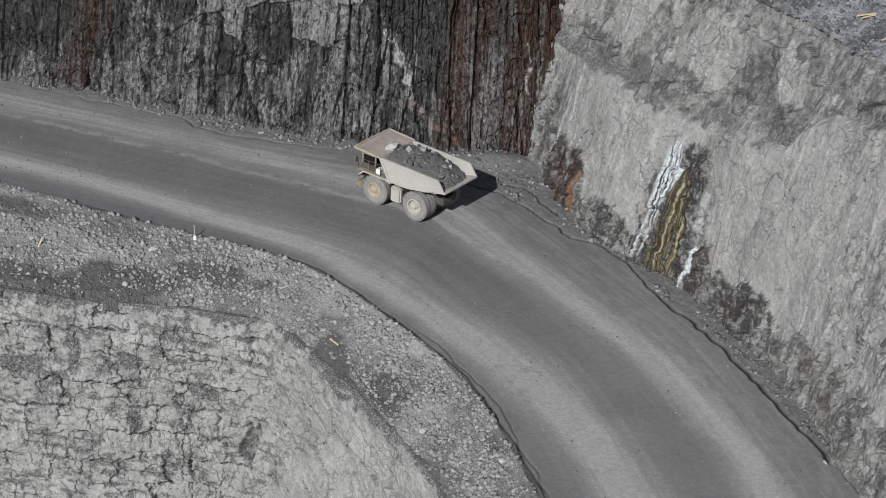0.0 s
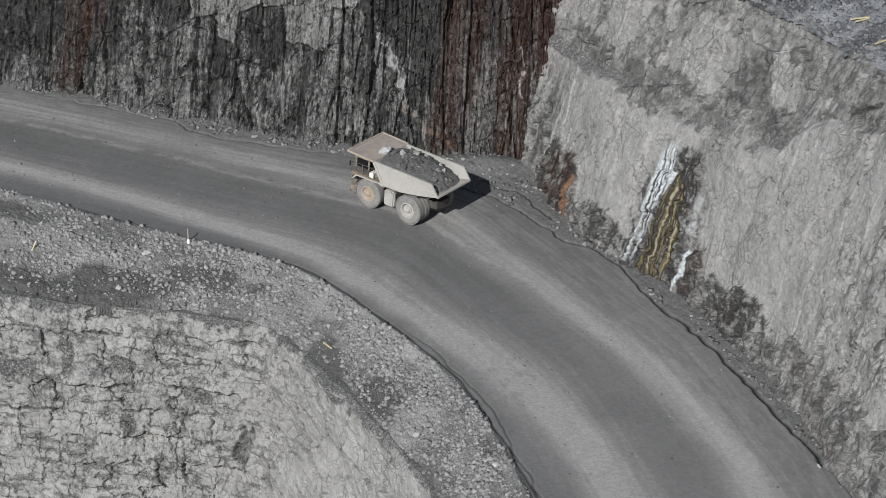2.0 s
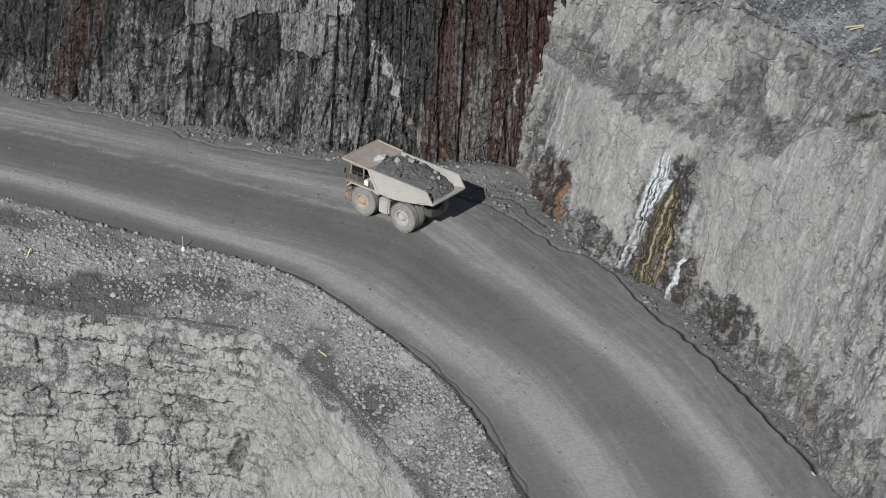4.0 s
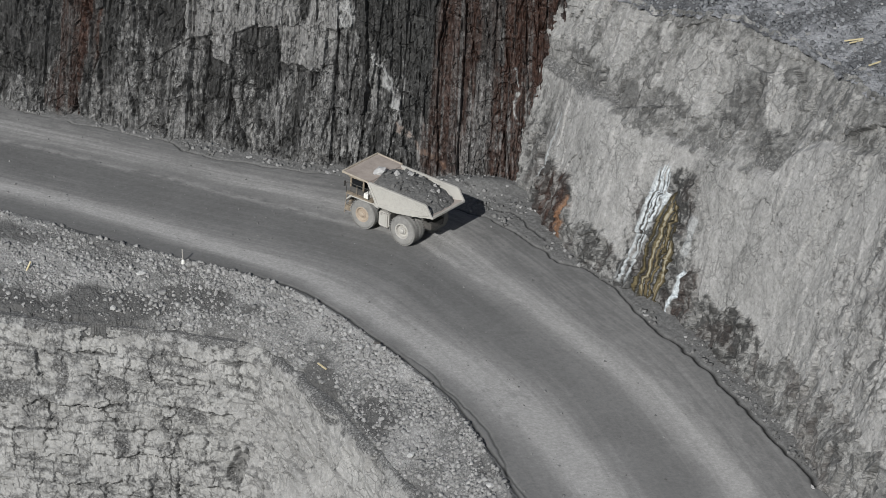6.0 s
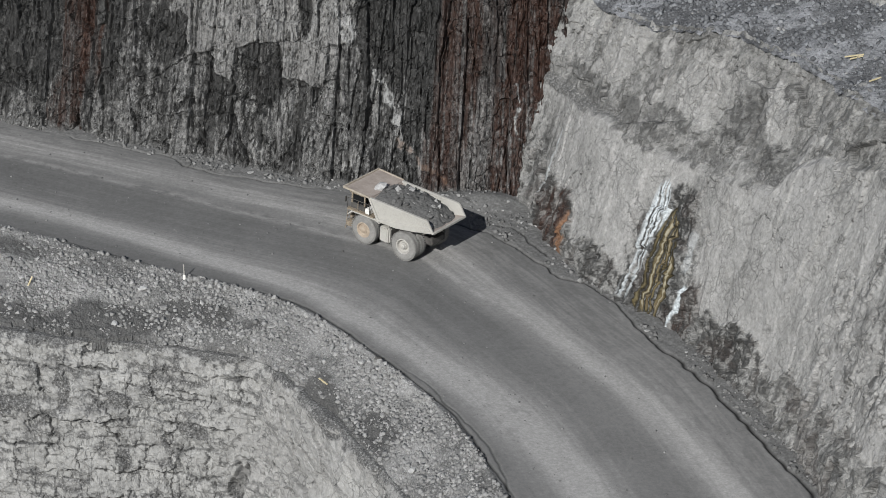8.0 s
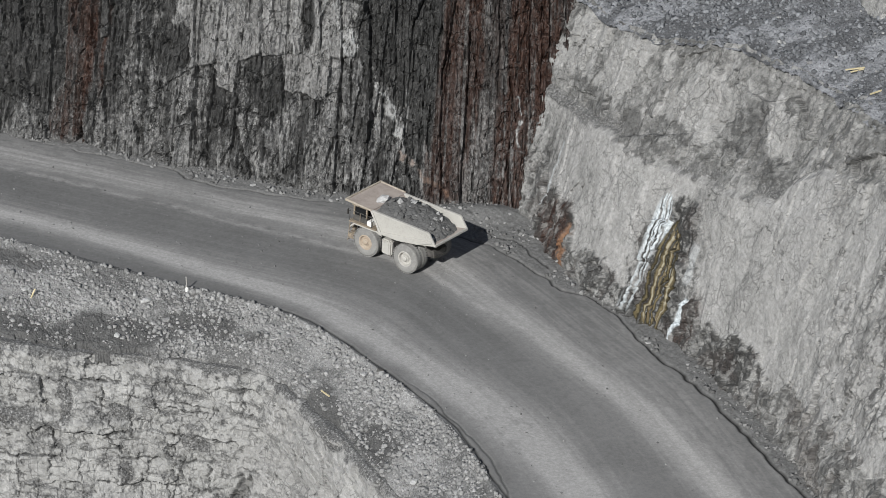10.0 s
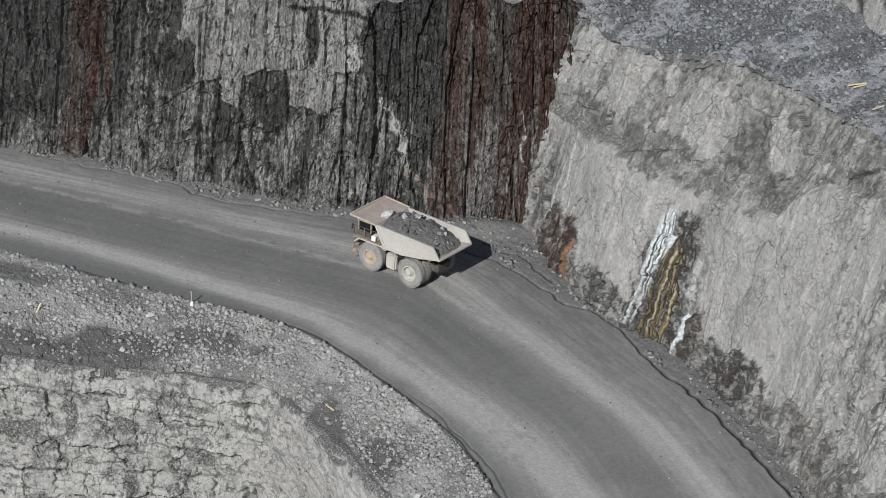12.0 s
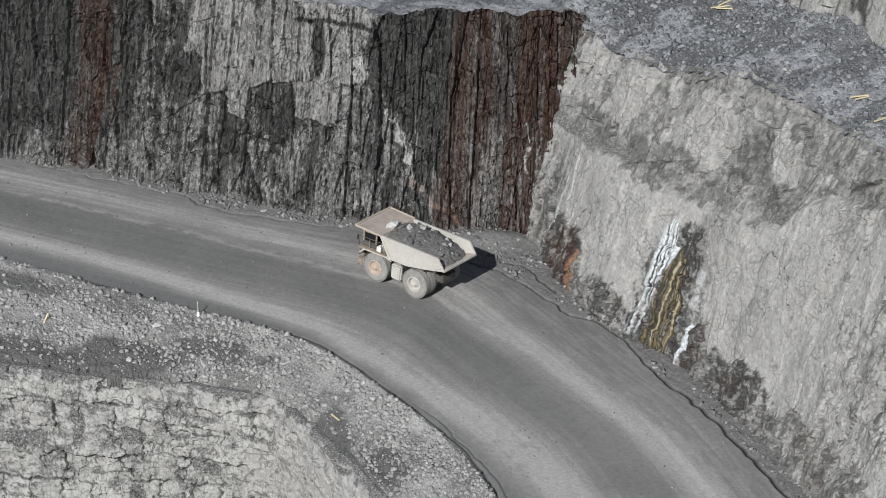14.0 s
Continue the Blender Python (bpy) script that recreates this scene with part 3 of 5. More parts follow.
    dark = dark + (1 - upper) * (0.22 * tone + 0.3 * sstep(0.6, 0.68, 0.5 * fine + 0.5 * chip)) + 0.6 * crack
    dark = dark + 0.5 * corner * sstep(0.42, 0.56, 0.55 * fine + 0.45 * chip) + 0.15 * corner
    pale = 0.5 * sstep(0.6, 0.66, streaks(S, H, 46, 1.3, 0.035)) + (1 - upper) * (0.15 + 0.35 * sstep(0.35, 0.6, fbm(S * 0.25, H * 0.15, 49, 4)) + 0.25 * tag1) + 0.12 * planes * upper + 0.3 * upper * sstep(0.54, 0.62, streaks(S, H, 50, 1.5, 0.05))
    pale = pale * (1 - 0.6 * corner) * (1 - 0.8 * rotten)
    mottle = 0.6 * sstep(0.42, 0.52, chip) + 0.25 * sstep(0.35, 0.7, tag4) + 0.3 * sstep(0.45, 0.55, fine)
    strength = np.interp(S, [0, 18, 19.5, 25, 27, 30, 34, 43, 45, 51, 53, 60], [0.45, 0.6, 0.95, 0.85, 0.6, 0.75, 0.75, 0.8, 0.85, 0.85, 0.6, 0.55])
    dark = np.maximum(dark, rotten * strength * (0.25 + 0.8 * mottle))
    dark = np.maximum(dark, 0.6 * east_end * (1 - upper) * sstep(0.42, 0.58, 0.5 * chip + 0.5 * fine))
    # lodged rubble along the slanting ledge, with the strip's shadow painted dark
    grit = sstep(0.75, 0.3, np.abs(H - ledge - 0.4)) * (sstep(11, 14, S) * sstep(30, 25, S) + 0.8 * sstep(30, 34, S) * sstep(50, 48, S) * sstep(0.45, 0.52, patch))
    dark = np.maximum(dark, 0.5 * grit * sstep(0.4, 0.55, chip))
    # rust pocket, seepage with lime crust and algae
    rust = np.maximum(0.85 * blob(S, H, 22.2, 2.2, 3.2, 2.9, 122, 0.5), 0.5 * blob(S, H, 42.6, 2.0, 1.6, 3.4, 123, 0.5)) * (0.4 + 0.6 * sstep(0.42, 0.55, fine))
    rust = np.maximum(rust, 0.22 * rotten * sstep(0.5, 0.58, patch))
    orange = blob(S, H, 25.0, 2.0, 0.85, 2.2, 124, 0.6, 1.4) * sstep(0.38, 0.55, fbm(S * 2.5, H * 0.8, 132, 4)) * 0.85
    wet = streaks(S, H, 126, 2.6, 0.16)
    strand = 0.5 * fbm(S * 2.2 + 0.3 * wet, H * 0.05, 131, 3, 0.6) + 0.25 + 0.25 * np.sin(math.tau * (S / 0.62 + 1.5 * fbm(S * 0.8, H * 0.09, 134, 3, 0.5)))
    thread = 0.5 + 0.5 * np.sin(math.tau * (S / 0.46 + 0.05 * H + 1.6 * fbm(S * 0.9, H * 0.1, 128, 3, 0.5)))
    lie = lambda c, w: 1.0 - np.abs(S - c + 0.5 * (wet - 0.5)) / w
    spring = np.interp(H, [0.3, 4, 8, 9.5, 11], [35.0, 35.3, 35.9, 36.0, 35.9])
    spread = np.interp(H, [0, 3, 6, 8, 9.4, 10.4, 11], [0.6, 0.7, 1.0, 1.35, 1.45, 1.0, 0.4])
    lime = sstep(0, 0.45, lie(spring, spread)) * sstep(0.2, 0.9, H) * sstep(11.2, 10.7, H + 1.5 * (wet - 0.5))
    lime = lime * sstep(0.3, 0.6, thread + 0.03 * (H - 6)) * (0.6 + 0.4 * sstep(3, 7, H))
    lime = np.maximum(lime, sstep(0, 0.5, lie(40.9 + 0.2 * H, 0.1 + 0.09 * np.clip(H, 0, 4))) * sstep(-0.6, 0.2, H) * sstep(4.3, 3.9, H) * sstep(0.1, 0.4, thread + 0.15 * H))
    lime = np.maximum(lime, 0.22 * sstep(0, 0.4, lie(41.0, 0.45)) * sstep(4.8, 5.4, H) * sstep(8.8, 8.2, H))
    lime = np.maximum(lime, 0.4 * band(S, H, [(18.6, 9), (18.2, 3)], 0.2, 129) * sstep(0.4, 0.5, wet))
    weed = np.interp(H, [0, 5, 9], [38.3, 38.3, 37.6])
    algae = sstep(0, 0.35, lie(weed, np.interp(H, [0, 4, 7, 9.5], [1.7, 1.7, 1.3, 0.3]))) * sstep(0.0, 0.9, H + 2 * (wet - 0.5)) * sstep(9.6, 8.6, H + 2 * (wet - 0.5))
    halo = sstep(0, 0.5, 1.0 - np.abs(S - 37.9 + 0.12 * (5 - H)) / np.interp(H, [-1, 6, 9, 11.6], [4.6, 4.2, 3.4, 1.0]) + 1.5 * (fbm(S * 1.1, H * 0.7, 133, 5, 0.7) - 0.55)) * sstep(12, 11, H)
    halo = halo * (0.35 + 0.65 * sstep(0.4, 0.55, 0.85 * chip + 0.15 * thread))
    dark = np.maximum(dark, halo)
    dirt = 0.85 * sstep(0.2, -0.8, H + 1.4 * (fbm(S * 0.8, H, 130) - 0.5))
    algae = algae * sstep(0.3, 0.72, strand) * (0.5 + 0.5 * sstep(0.1, 0.3, thread))
    clear = 1 - np.clip(lime, 0, 1)
    ob = grid_mesh("wall_east", P, ROCK_EAST, stain_shade_set(S, dark=dark * clear, pale=pale * (1 - halo), rust=rust * clear, orange=orange, algae=algae, crust=lime, gravel=np.maximum(dirt, 0.8 * grit) * clear))
    tagged(ob, "pale grey sloping rock face with drill marks and seepage", "rock face", kind="structure")


def strip_places(a, b, step, w, dense=None):
    both, s = spline([(*p, *q) for p, q in zip(a, b)], step, dense)
    S, W = np.repeat(s[:, None], len(w), 1), np.repeat(w[None, :], len(s), 0)
    return S, W, both[:, 0, None] * (1 - W) + both[:, 2, None] * W, both[:, 1, None] * (1 - W) + both[:, 3, None] * W


def road_relief(S, W, X, Y):
    line = lambda s, w: np.interp(S, s, w)
    ridge = line([0, 37, 45, 55, 63, 71, 79, 85, 96, 102, 108, 140], [0.62, 0.62, 0.603, 0.6, 0.575, 0.53, 0.515, 0.55, 0.61, 0.64, 0.665, 0.68])
    haze = line([0, 37, 54, 63, 71, 79, 85, 96, 102, 108, 140], [0.74, 0.74, 0.73, 0.7, 0.64, 0.6, 0.58, 0.615, 0.645, 0.67, 0.69])
    inner = line([0, 42, 49, 61, 69, 78, 89, 97, 105, 112, 140], [0.19, 0.19, 0.2, 0.165, 0.12, 0.095, 0.135, 0.185, 0.225, 0.246, 0.26])
    crack = line([0, 35, 41, 47, 52, 57.8, 62.4, 67, 70.2, 73.8, 77, 79.2, 82.6, 85.4, 86.8, 89.2, 91.2, 95.2, 97.6, 102, 104, 107, 112, 140], [0.96, 0.955, 0.927, 0.9, 0.915, 0.855, 0.875, 0.885, 0.875, 0.775, 0.8, 0.835, 0.85, 0.84, 0.905, 0.93, 0.9, 0.868, 0.88, 0.88, 0.895, 0.915, 0.94, 0.95])
    second = line([0, 73, 77.6, 80.6, 84.2, 86.8, 88, 140], [1.2, 0.95, 0.865, 0.892, 0.889, 0.896, 1.2, 1.2])
    wob = (fbm(S * 0.35, W * 3, 51, 4) - 0.5) * 0.035
    lines = fbm(S * 0.06, W * 42, 55, 5, 0.7)
    flecks = fbm(S * 0.9, W * 55, 56, 4, 0.65)
    dust = 0.5 * np.exp(-((W - ridge + 0.5 * wob) / 0.022) ** 2) * sstep(0.22, 0.65, flecks) * sstep(90, 80, S)
    dust = dust + (0.72 + 0.3 * sstep(80, 92, S)) * np.exp(-((W - haze + wob) / (0.085 - 0.02 * sstep(80, 94, S))) ** 2) * (0.6 + 0.7 * (lines - 0.2))
    dust = dust + 1.35 * np.exp(-((W - inner + wob) / (0.055 + 0.02 * sstep(80, 92, S))) ** 2) * (0.5 + 0.9 * (lines - 0.15)) + 0.4 * np.exp(-((W - inner - 0.1 + wob) / 0.07) ** 2) * lines
    dust = dust + 0.07 * sstep(0.45, 0.7, lines) + 0.05 + 0.14 * sstep(84, 100, S) + 0.2 * sstep(0.0, 0.1, W - ridge) * sstep(0.3, 0.6, flecks) * sstep(0.3, 0.6, lines)
    scuff = blob(S, W * 20, 97.5, 3.6, 3.0, 1.4, 57, 0.8, 1.2)
    churn = fbm(X * 0.9, Y * 0.9, 59, 5, 0.7)
    dust = np.maximum(dust * (1 - 0.35 * scuff * sstep(0.5, 0.42, churn)), 1.1 * scuff * sstep(0.47, 0.58, churn))
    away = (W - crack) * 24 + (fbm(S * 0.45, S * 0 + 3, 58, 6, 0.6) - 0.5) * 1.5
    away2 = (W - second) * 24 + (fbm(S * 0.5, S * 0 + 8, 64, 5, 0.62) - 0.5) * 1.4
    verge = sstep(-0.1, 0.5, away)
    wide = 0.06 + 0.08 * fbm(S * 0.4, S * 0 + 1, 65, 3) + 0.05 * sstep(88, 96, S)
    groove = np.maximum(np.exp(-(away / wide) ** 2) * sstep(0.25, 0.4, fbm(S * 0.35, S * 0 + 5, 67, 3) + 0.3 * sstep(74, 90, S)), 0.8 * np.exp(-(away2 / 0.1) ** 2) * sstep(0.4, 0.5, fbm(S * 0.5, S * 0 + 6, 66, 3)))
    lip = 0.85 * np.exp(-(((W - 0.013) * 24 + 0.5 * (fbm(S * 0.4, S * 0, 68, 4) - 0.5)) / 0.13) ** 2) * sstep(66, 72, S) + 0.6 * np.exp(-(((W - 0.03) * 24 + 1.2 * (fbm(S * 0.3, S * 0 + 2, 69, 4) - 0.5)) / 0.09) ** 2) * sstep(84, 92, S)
    mound = 0.9 * np.exp(-(((X - 3.2) / 3.2) ** 2 + ((Y - 10.6) / 1.6) ** 2))
    bank = np.clip(away, 0, 9) * 0.12
    z = road_z(X) + 0.06 * (fbm(X * 0.3, Y * 0.3, 60) - 0.5) - 0.22 * groove - 0.12 * lip + 0.05 * sstep(0, 0.06, W - ridge) + verge * (bank + 0.22 * (fbm(X * 1.4, Y * 1.4, 62, 5, 0.6) - 0.45)) + mound
    stones = sstep(0.62, 0.7, fbm(X * 2.4, Y * 2.4, 63, 3))
    # dark carries the painted shade of groove and lip
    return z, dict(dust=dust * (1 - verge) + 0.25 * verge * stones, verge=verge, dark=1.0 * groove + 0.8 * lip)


def verge_relief(S, W, X, Y):
    lump = fbm(X * 0.3, Y * 0.3, 70, 3)
    z = road_z(X) - 3.0 * np.clip(W, 0, 2) ** 1.1 - 1.1 * sstep(0.0, 0.05, W - 1.0 + 0.085 * sstep(0.3, 0.7, fbm(S * 0.45, W * 4, 74, 5, 0.68))) + 0.25 * np.exp(-((W - 0.06) / 0.05) ** 2) + 0.8 * (lump - 0.5) * sstep(0, 0.2, W) * sstep(1.0, 0.8, W) + 0.45 * (fbm(X * 1.5, Y * 1.5, 72, 5, 0.65) - 0.5) * sstep(0, 0.06, W)
    dark = 0.55 * sstep(0.46, 0.6, fbm(X * 0.22, Y * 0.22, 73, 4, 0.6))
    for s, w, rs, rw, seed in ((83, 0.95, 3.4, 0.3, 141), (91.4, 0.78, 3.6, 0.26, 142), (48, 0.92, 13, 0.2, 143), (66, 0.5, 6, 0.2, 144), (57, 0.75, 8, 0.2, 145), (43, 0.22, 5, 0.12, 146)):
        dark = np.maximum(dark, blob(S, W * 13, s, w * 13, rs, rw * 13, seed, 0.6, 0.5))
    pale = 0.9 * blob(S, W * 13, 48, 5.6, 10, 2.4, 148, 0.6) + 0.5 * blob(S, W * 13, 80, 3, 14, 2.6, 149, 0.7) + 0.6 * blob(S, W * 13, 96, 9.5, 2.0, 4, 150)
    return z, dict(dark=dark, pale=pale * (1 - 0.8 * dark))


def lower_places():
    p, s, n = face(BRINK, STEP, (34, 122), 111)
    depth = np.concatenate([np.arange(-0.5, 19.5, STEP), np.arange(19.5, 45, 0.8)])
    S, H = np.repeat(s[:, None], len(depth), 1), np.repeat(depth[None, :], len(s), 0)
    lean = np.where(H < 0, 2.4 * H, 0.17 * H)
    P = np.stack([p[:, 0, None] + n[:, 0, None] * lean, p[:, 1, None] + n[:, 1, None] * lean, road_z(p[:, 0])[:, None] - 3.2 - np.maximum(H, 0)], -1)
    out = np.stack([np.repeat(n[:, 0, None], len(depth), 1), np.repeat(n[:, 1, None], len(depth), 1), np.full(S.shape, 0.3)], -1)
    return S, H, P, out


def build_lower():
    S, H, P, out = lower_places()
    loose = sstep(66, 78, S)                       # more broken towards the outer bend
    S = S - 0.45 * np.clip(S - 74, 0, None)
    lean = loose * 0.4 * H
    block1, slope1, near1 = courses(S, H, 3.4, 2.3, 301)
    block2, slope2, near2 = courses(S, H, 1.5, 0.95, 311)
    firm = 1 - 0.9 * loose
    _, tag1, tilt1 = facets(S * 0.2 - 0.2 * lean, H * 0.3 + 0.02 * S, 85, 0.25)
    edge2, tag2, tilt2 = facets(S * 0.6 - 0.5 * lean, H * 0.42, 88, 0.4)
    edge3, tag3, tilt3 = facets(S * 1.3 - 1.0 * lean, H * 1.15, 91, 0.6)
    _, tag4, tilt4 = facets(S * 2.6 - 1.5 * lean, H * 2.2, 93, 0.9)
    bed = lambda h, seed: H - h - 0.8 * (fbm(S * 0.5, S * 0, seed, 5, 0.7) - 0.5)
    long = sstep(0.1, 0.02, np.abs(bed(2.4, 94))) * sstep(64, 58, S) * sstep(0.34, 0.42, fbm(S * 0.5, S * 0 + 4, 95, 3))
    cleft = np.zeros(S.shape)
    for s0, a, b, seed in ((60.2, 6, 16, 1), (61.0, 8, 18, 2), (59.6, 7.5, 13, 3), (56.4, 4.8, 7.6, 4), (48.9, 2, 6.2, 5), (53.8, 2.2, 5, 6), (59.4, 0.5, 3.2, 7), (66.0, 1, 5, 8), (63.4, 1, 6, 9), (64.2, 11, 17, 10), (46.6, 9, 14, 11)):
        cleft = np.maximum(cleft, sstep(1.0, 0.3, np.abs(S - s0 + 0.9 * (fbm(H * 0.9, H * 0, 150 + seed, 5, 0.7) - 0.5)) / (0.04 + 0.07 * fbm(H * 0.9, H * 0 + 3, 170 + seed, 3))) * sstep(a, a + 0.8, H) * sstep(b, b - 0.8, H) * sstep(0.3, 0.42, fbm(H * 0.6, H * 0 + 7, 190 + seed, 3)))
    hole = np.maximum(blob(S, H, 67.0, 10.3, 0.7, 0.9, 97, 1.4, 1.6), blob(S, H, 66.1, 11.7, 0.8, 0.8, 98, 1.4, 1.6))
    step_at = sstep(-0.35, 0.35, bed(5.9, 98)) * sstep(57, 53, S)
    push = 1.6 * (fbm(S * 0.13, H * 0.13, 82) - 0.5) + firm * (0.5 * block1 + 0.35 * slope1 + 0.11 * block2 + 0.16 * slope2) + (1 - firm) * (0.45 * tag1 + 0.7 * tilt1) + (0.16 + 0.2 * loose) * tag2 + (0.25 + 0.3 * loose) * tilt2 + 0.12 * tag3 + 0.2 * tilt3 + 0.05 * tag4 + 0.1 * tilt4
    push = push + 0.6 * step_at + 0.2 * sstep(-0.1, 0.1, bed(2.4, 94)) * sstep(62, 58, S)
    part_of = sstep(0.5, 0.6, fbm(S * 0.5, H * 0.4, 86, 4, 0.6))
    flat_edge, _, _ = facets(S * 0.32 - 0.3 * lean, H * 1.1 + 0.03 * S, 101, 0.5)
    tall_edge, _, _ = facets(S * 1.3 - 0.9 * lean, H * 0.22, 103, 0.5)
    open2 = sstep(0.1, 0.0, flat_edge) * part_of
    open3 = sstep(0.1, 0.0, tall_edge) * sstep(0.52, 0.57, fbm(S * 0.5, H * 0.6, 87, 4, 0.65)) + 0.6 * sstep(0.1, 0.02, edge3) * sstep(0.55, 0.6, fbm(S * 0.6, H * 0.7, 79, 4, 0.65))
    open1 = firm * (sstep(0.13, 0.04, near1) * sstep(0.5, 0.58, fbm(S * 0.7, H * 0.6, 89, 4)) + 0.8 * sstep(0.11, 0.03, near2) * sstep(0.56, 0.61, fbm(S * 0.6, H * 0.8, 92, 4, 0.65)))
    push = push - 0.12 * open1 - 0.1 * open2 - 0.07 * open3 - 0.15 * long - 0.22 * cleft - 0.7 * hole
    push = push * sstep(-0.5, 0.7, H)
    P = P + out * worn_edges(push)[..., None]
    rag = fbm(S * 0.55, H * 0.9, 99, 6, 0.68)
    drape = sstep(0.25, 0.0, H - 3.6 * (rag - 0.4) - 0.5 * loose * (fbm(S * 0.3, H * 0.3, 96, 3) - 0.3))
    # recess shade painted dark into joints, clefts and the hole
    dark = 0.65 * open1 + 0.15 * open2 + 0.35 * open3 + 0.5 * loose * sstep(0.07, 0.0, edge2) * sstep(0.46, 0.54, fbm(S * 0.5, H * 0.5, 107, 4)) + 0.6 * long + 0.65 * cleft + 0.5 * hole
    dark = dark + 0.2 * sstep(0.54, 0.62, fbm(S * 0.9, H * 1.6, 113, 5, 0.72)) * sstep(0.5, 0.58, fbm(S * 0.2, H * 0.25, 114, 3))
    lodged = firm * sstep(0.45, 0.15, near2) * sstep(0.56, 0.6, fbm(S * 0.5, H * 1.0, 116, 5, 0.72))
    gravel = np.maximum(drape, 0.9 * lodged)
    shelf = sstep(0.7, 0.2, np.abs(bed(5.7, 98))) * sstep(56.5, 54, S) * sstep(0.4, 0.5, fbm(S * 0.6, H * 1.0, 115, 5, 0.65))
    gravel = np.maximum(gravel, 0.9 * shelf)
    for s, h, rs, rh, seed in ((46.0, 6.2, 1.9, 0.8, 161), (50.6, 4.2, 0.5, 1.6, 163), (55.6, 5.0, 0.9, 0.5, 165), (62.4, 7.2, 1.0, 0.6, 166), (55.8, 10.2, 0.7, 0.9, 168)):
        gravel = np.maximum(gravel, sstep(0.3, 0.6, blob(S, H, s, h, rs * 1.2, rh * 1.2, seed, 0.9, 1.0)))
    pale = 0.25 * sstep(0.56, 0.68, streaks(S, H, 104, 1.4, 0.06)) + 0.5 * sstep(0.2, 0.9, 0.4 * block1 + 0.35 * block2 + 0.25 * tag3)
    ob = grid_mesh("wall_lower", P, ROCK_LOWER, stain_shade_set(S, dark=dark, pale=pale, gravel=gravel))
    tagged(ob, "pale jointed rock cliff below the haul road", "rock face", kind="structure")


build_north()
build_east()
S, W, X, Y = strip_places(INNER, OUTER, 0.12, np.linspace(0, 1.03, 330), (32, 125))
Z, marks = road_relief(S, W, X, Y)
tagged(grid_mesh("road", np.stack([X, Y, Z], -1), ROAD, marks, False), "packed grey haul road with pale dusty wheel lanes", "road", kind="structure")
S, W, X, Y = strip_places(INNER, BRINK, 0.12, np.linspace(-0.01, 1.025, 115), (32, 125))
Z, marks = verge_relief(S, W, X, Y)
tagged(grid_mesh("ground_verge", np.stack([X, Y, Z], -1), GRAVEL, marks), "grey rubble shoulder sloping to the cliff edge", "ground", kind="structure")
build_lower()


def bench_places(s, k):
    """A place on the rubble bench above the east face, k metres back from its edge."""
    p, r, n = face(EAST, 0.2)
    top = np.interp(r, CREST_S, CREST_H)
    back = east_shape(r, top)
    at = lambda a: np.interp(s, r, a)
    b = at(back) + k
    X, Y = at(p[:, 0]) - at(n[:, 0]) * b, at(p[:, 1]) - at(n[:, 1]) * b
    Z = road_z(at(p[:, 0])) + at(top) - 0.1 + 1.6 * (fbm(s * 0.35, s * 0, 14, 5, 0.6) - 0.5) * sstep(5, 0, k) + 0.3 * k + 1.0 * (fbm(X * 0.3, Y * 0.3, 91) - 0.5) * sstep(-0.6, 2, k) + 0.55 * (fbm(X * 1.6, Y * 1.6, 92, 5, 0.65) - 0.5)
    return X, Y, Z


def build_bench():
    s, k = np.concatenate([np.arange(-2, 76, 0.14), np.arange(76, 125, 1.0)]), np.concatenate([np.arange(-0.8, 22, 0.14), np.arange(22, 120, 6)])
    S, K = np.repeat(s[:, None], len(k), 1), np.repeat(k[None, :], len(s), 0)
    X, Y, Z = bench_places(S, K)
    Z = np.where(K > 22, Z - 0.3 * (K - 22), Z)
    dark = 0.85 * sstep(0.44, 0.56, fbm(X * 0.25, Y * 0.25, 171, 5, 0.65)) + 0.8 * blob(S, K, 19, 4.5, 9, 4.5, 174, 0.7) + 0.4 * sstep(1.2, 0.2, K + 3 * (fbm(S * 0.5, K * 0.5, 172) - 0.4))
    ob = grid_mesh("ground_bench", np.stack([X, Y, Z], -1), GRAVEL_BENCH, dict(dark=dark, pale=0.75 * sstep(0.5, 0.6, fbm(X * 0.3, Y * 0.3, 173, 5, 0.65))))
    tagged(ob, "blue-grey broken rock rubble on a sloping bench", "ground", kind="structure")


build_bench()


def build_north_bench():
    """The flat bench above the north face, and the pale face behind it."""
    p, r, n = face(NORTH, 0.25)
    top = np.interp(r, [0, 75, 83, 93, 94.5, 97, 115], [19, 19.4, 20.2, 21.1, 20.8, 17, 14])
    k = np.concatenate([np.arange(0.1, 10, 0.25), np.arange(10, 120, 6)])
    S, K = np.repeat(r[:, None], len(k), 1), np.repeat(k[None, :], len(r), 0)
    back = (0.28 * top)[:, None] + K
    X, Y = p[:, 0, None] - n[:, 0, None] * back, p[:, 1, None] - n[:, 1, None] * back
    Z = (road_z(p[:, 0]) + top)[:, None] - 0.9 + 0.06 * K + 0.9 * (fbm(X * 0.5, Y * 0.5, 181) - 0.5) + 0.6 * (fbm(X * 1.5, Y * 1.5, 182) - 0.5)
    ob = grid_mesh("ground_north_bench", np.stack([X, Y, Z], -1), GRAVEL_BENCH, dict(dark=0 * K, pale=0.6 * sstep(0.4, 0.6, fbm(X * 0.4, Y * 0.4, 183))))
    tagged(ob, "dusty grey rock bench above the dark face", "ground", kind="structure")


build_north_bench()


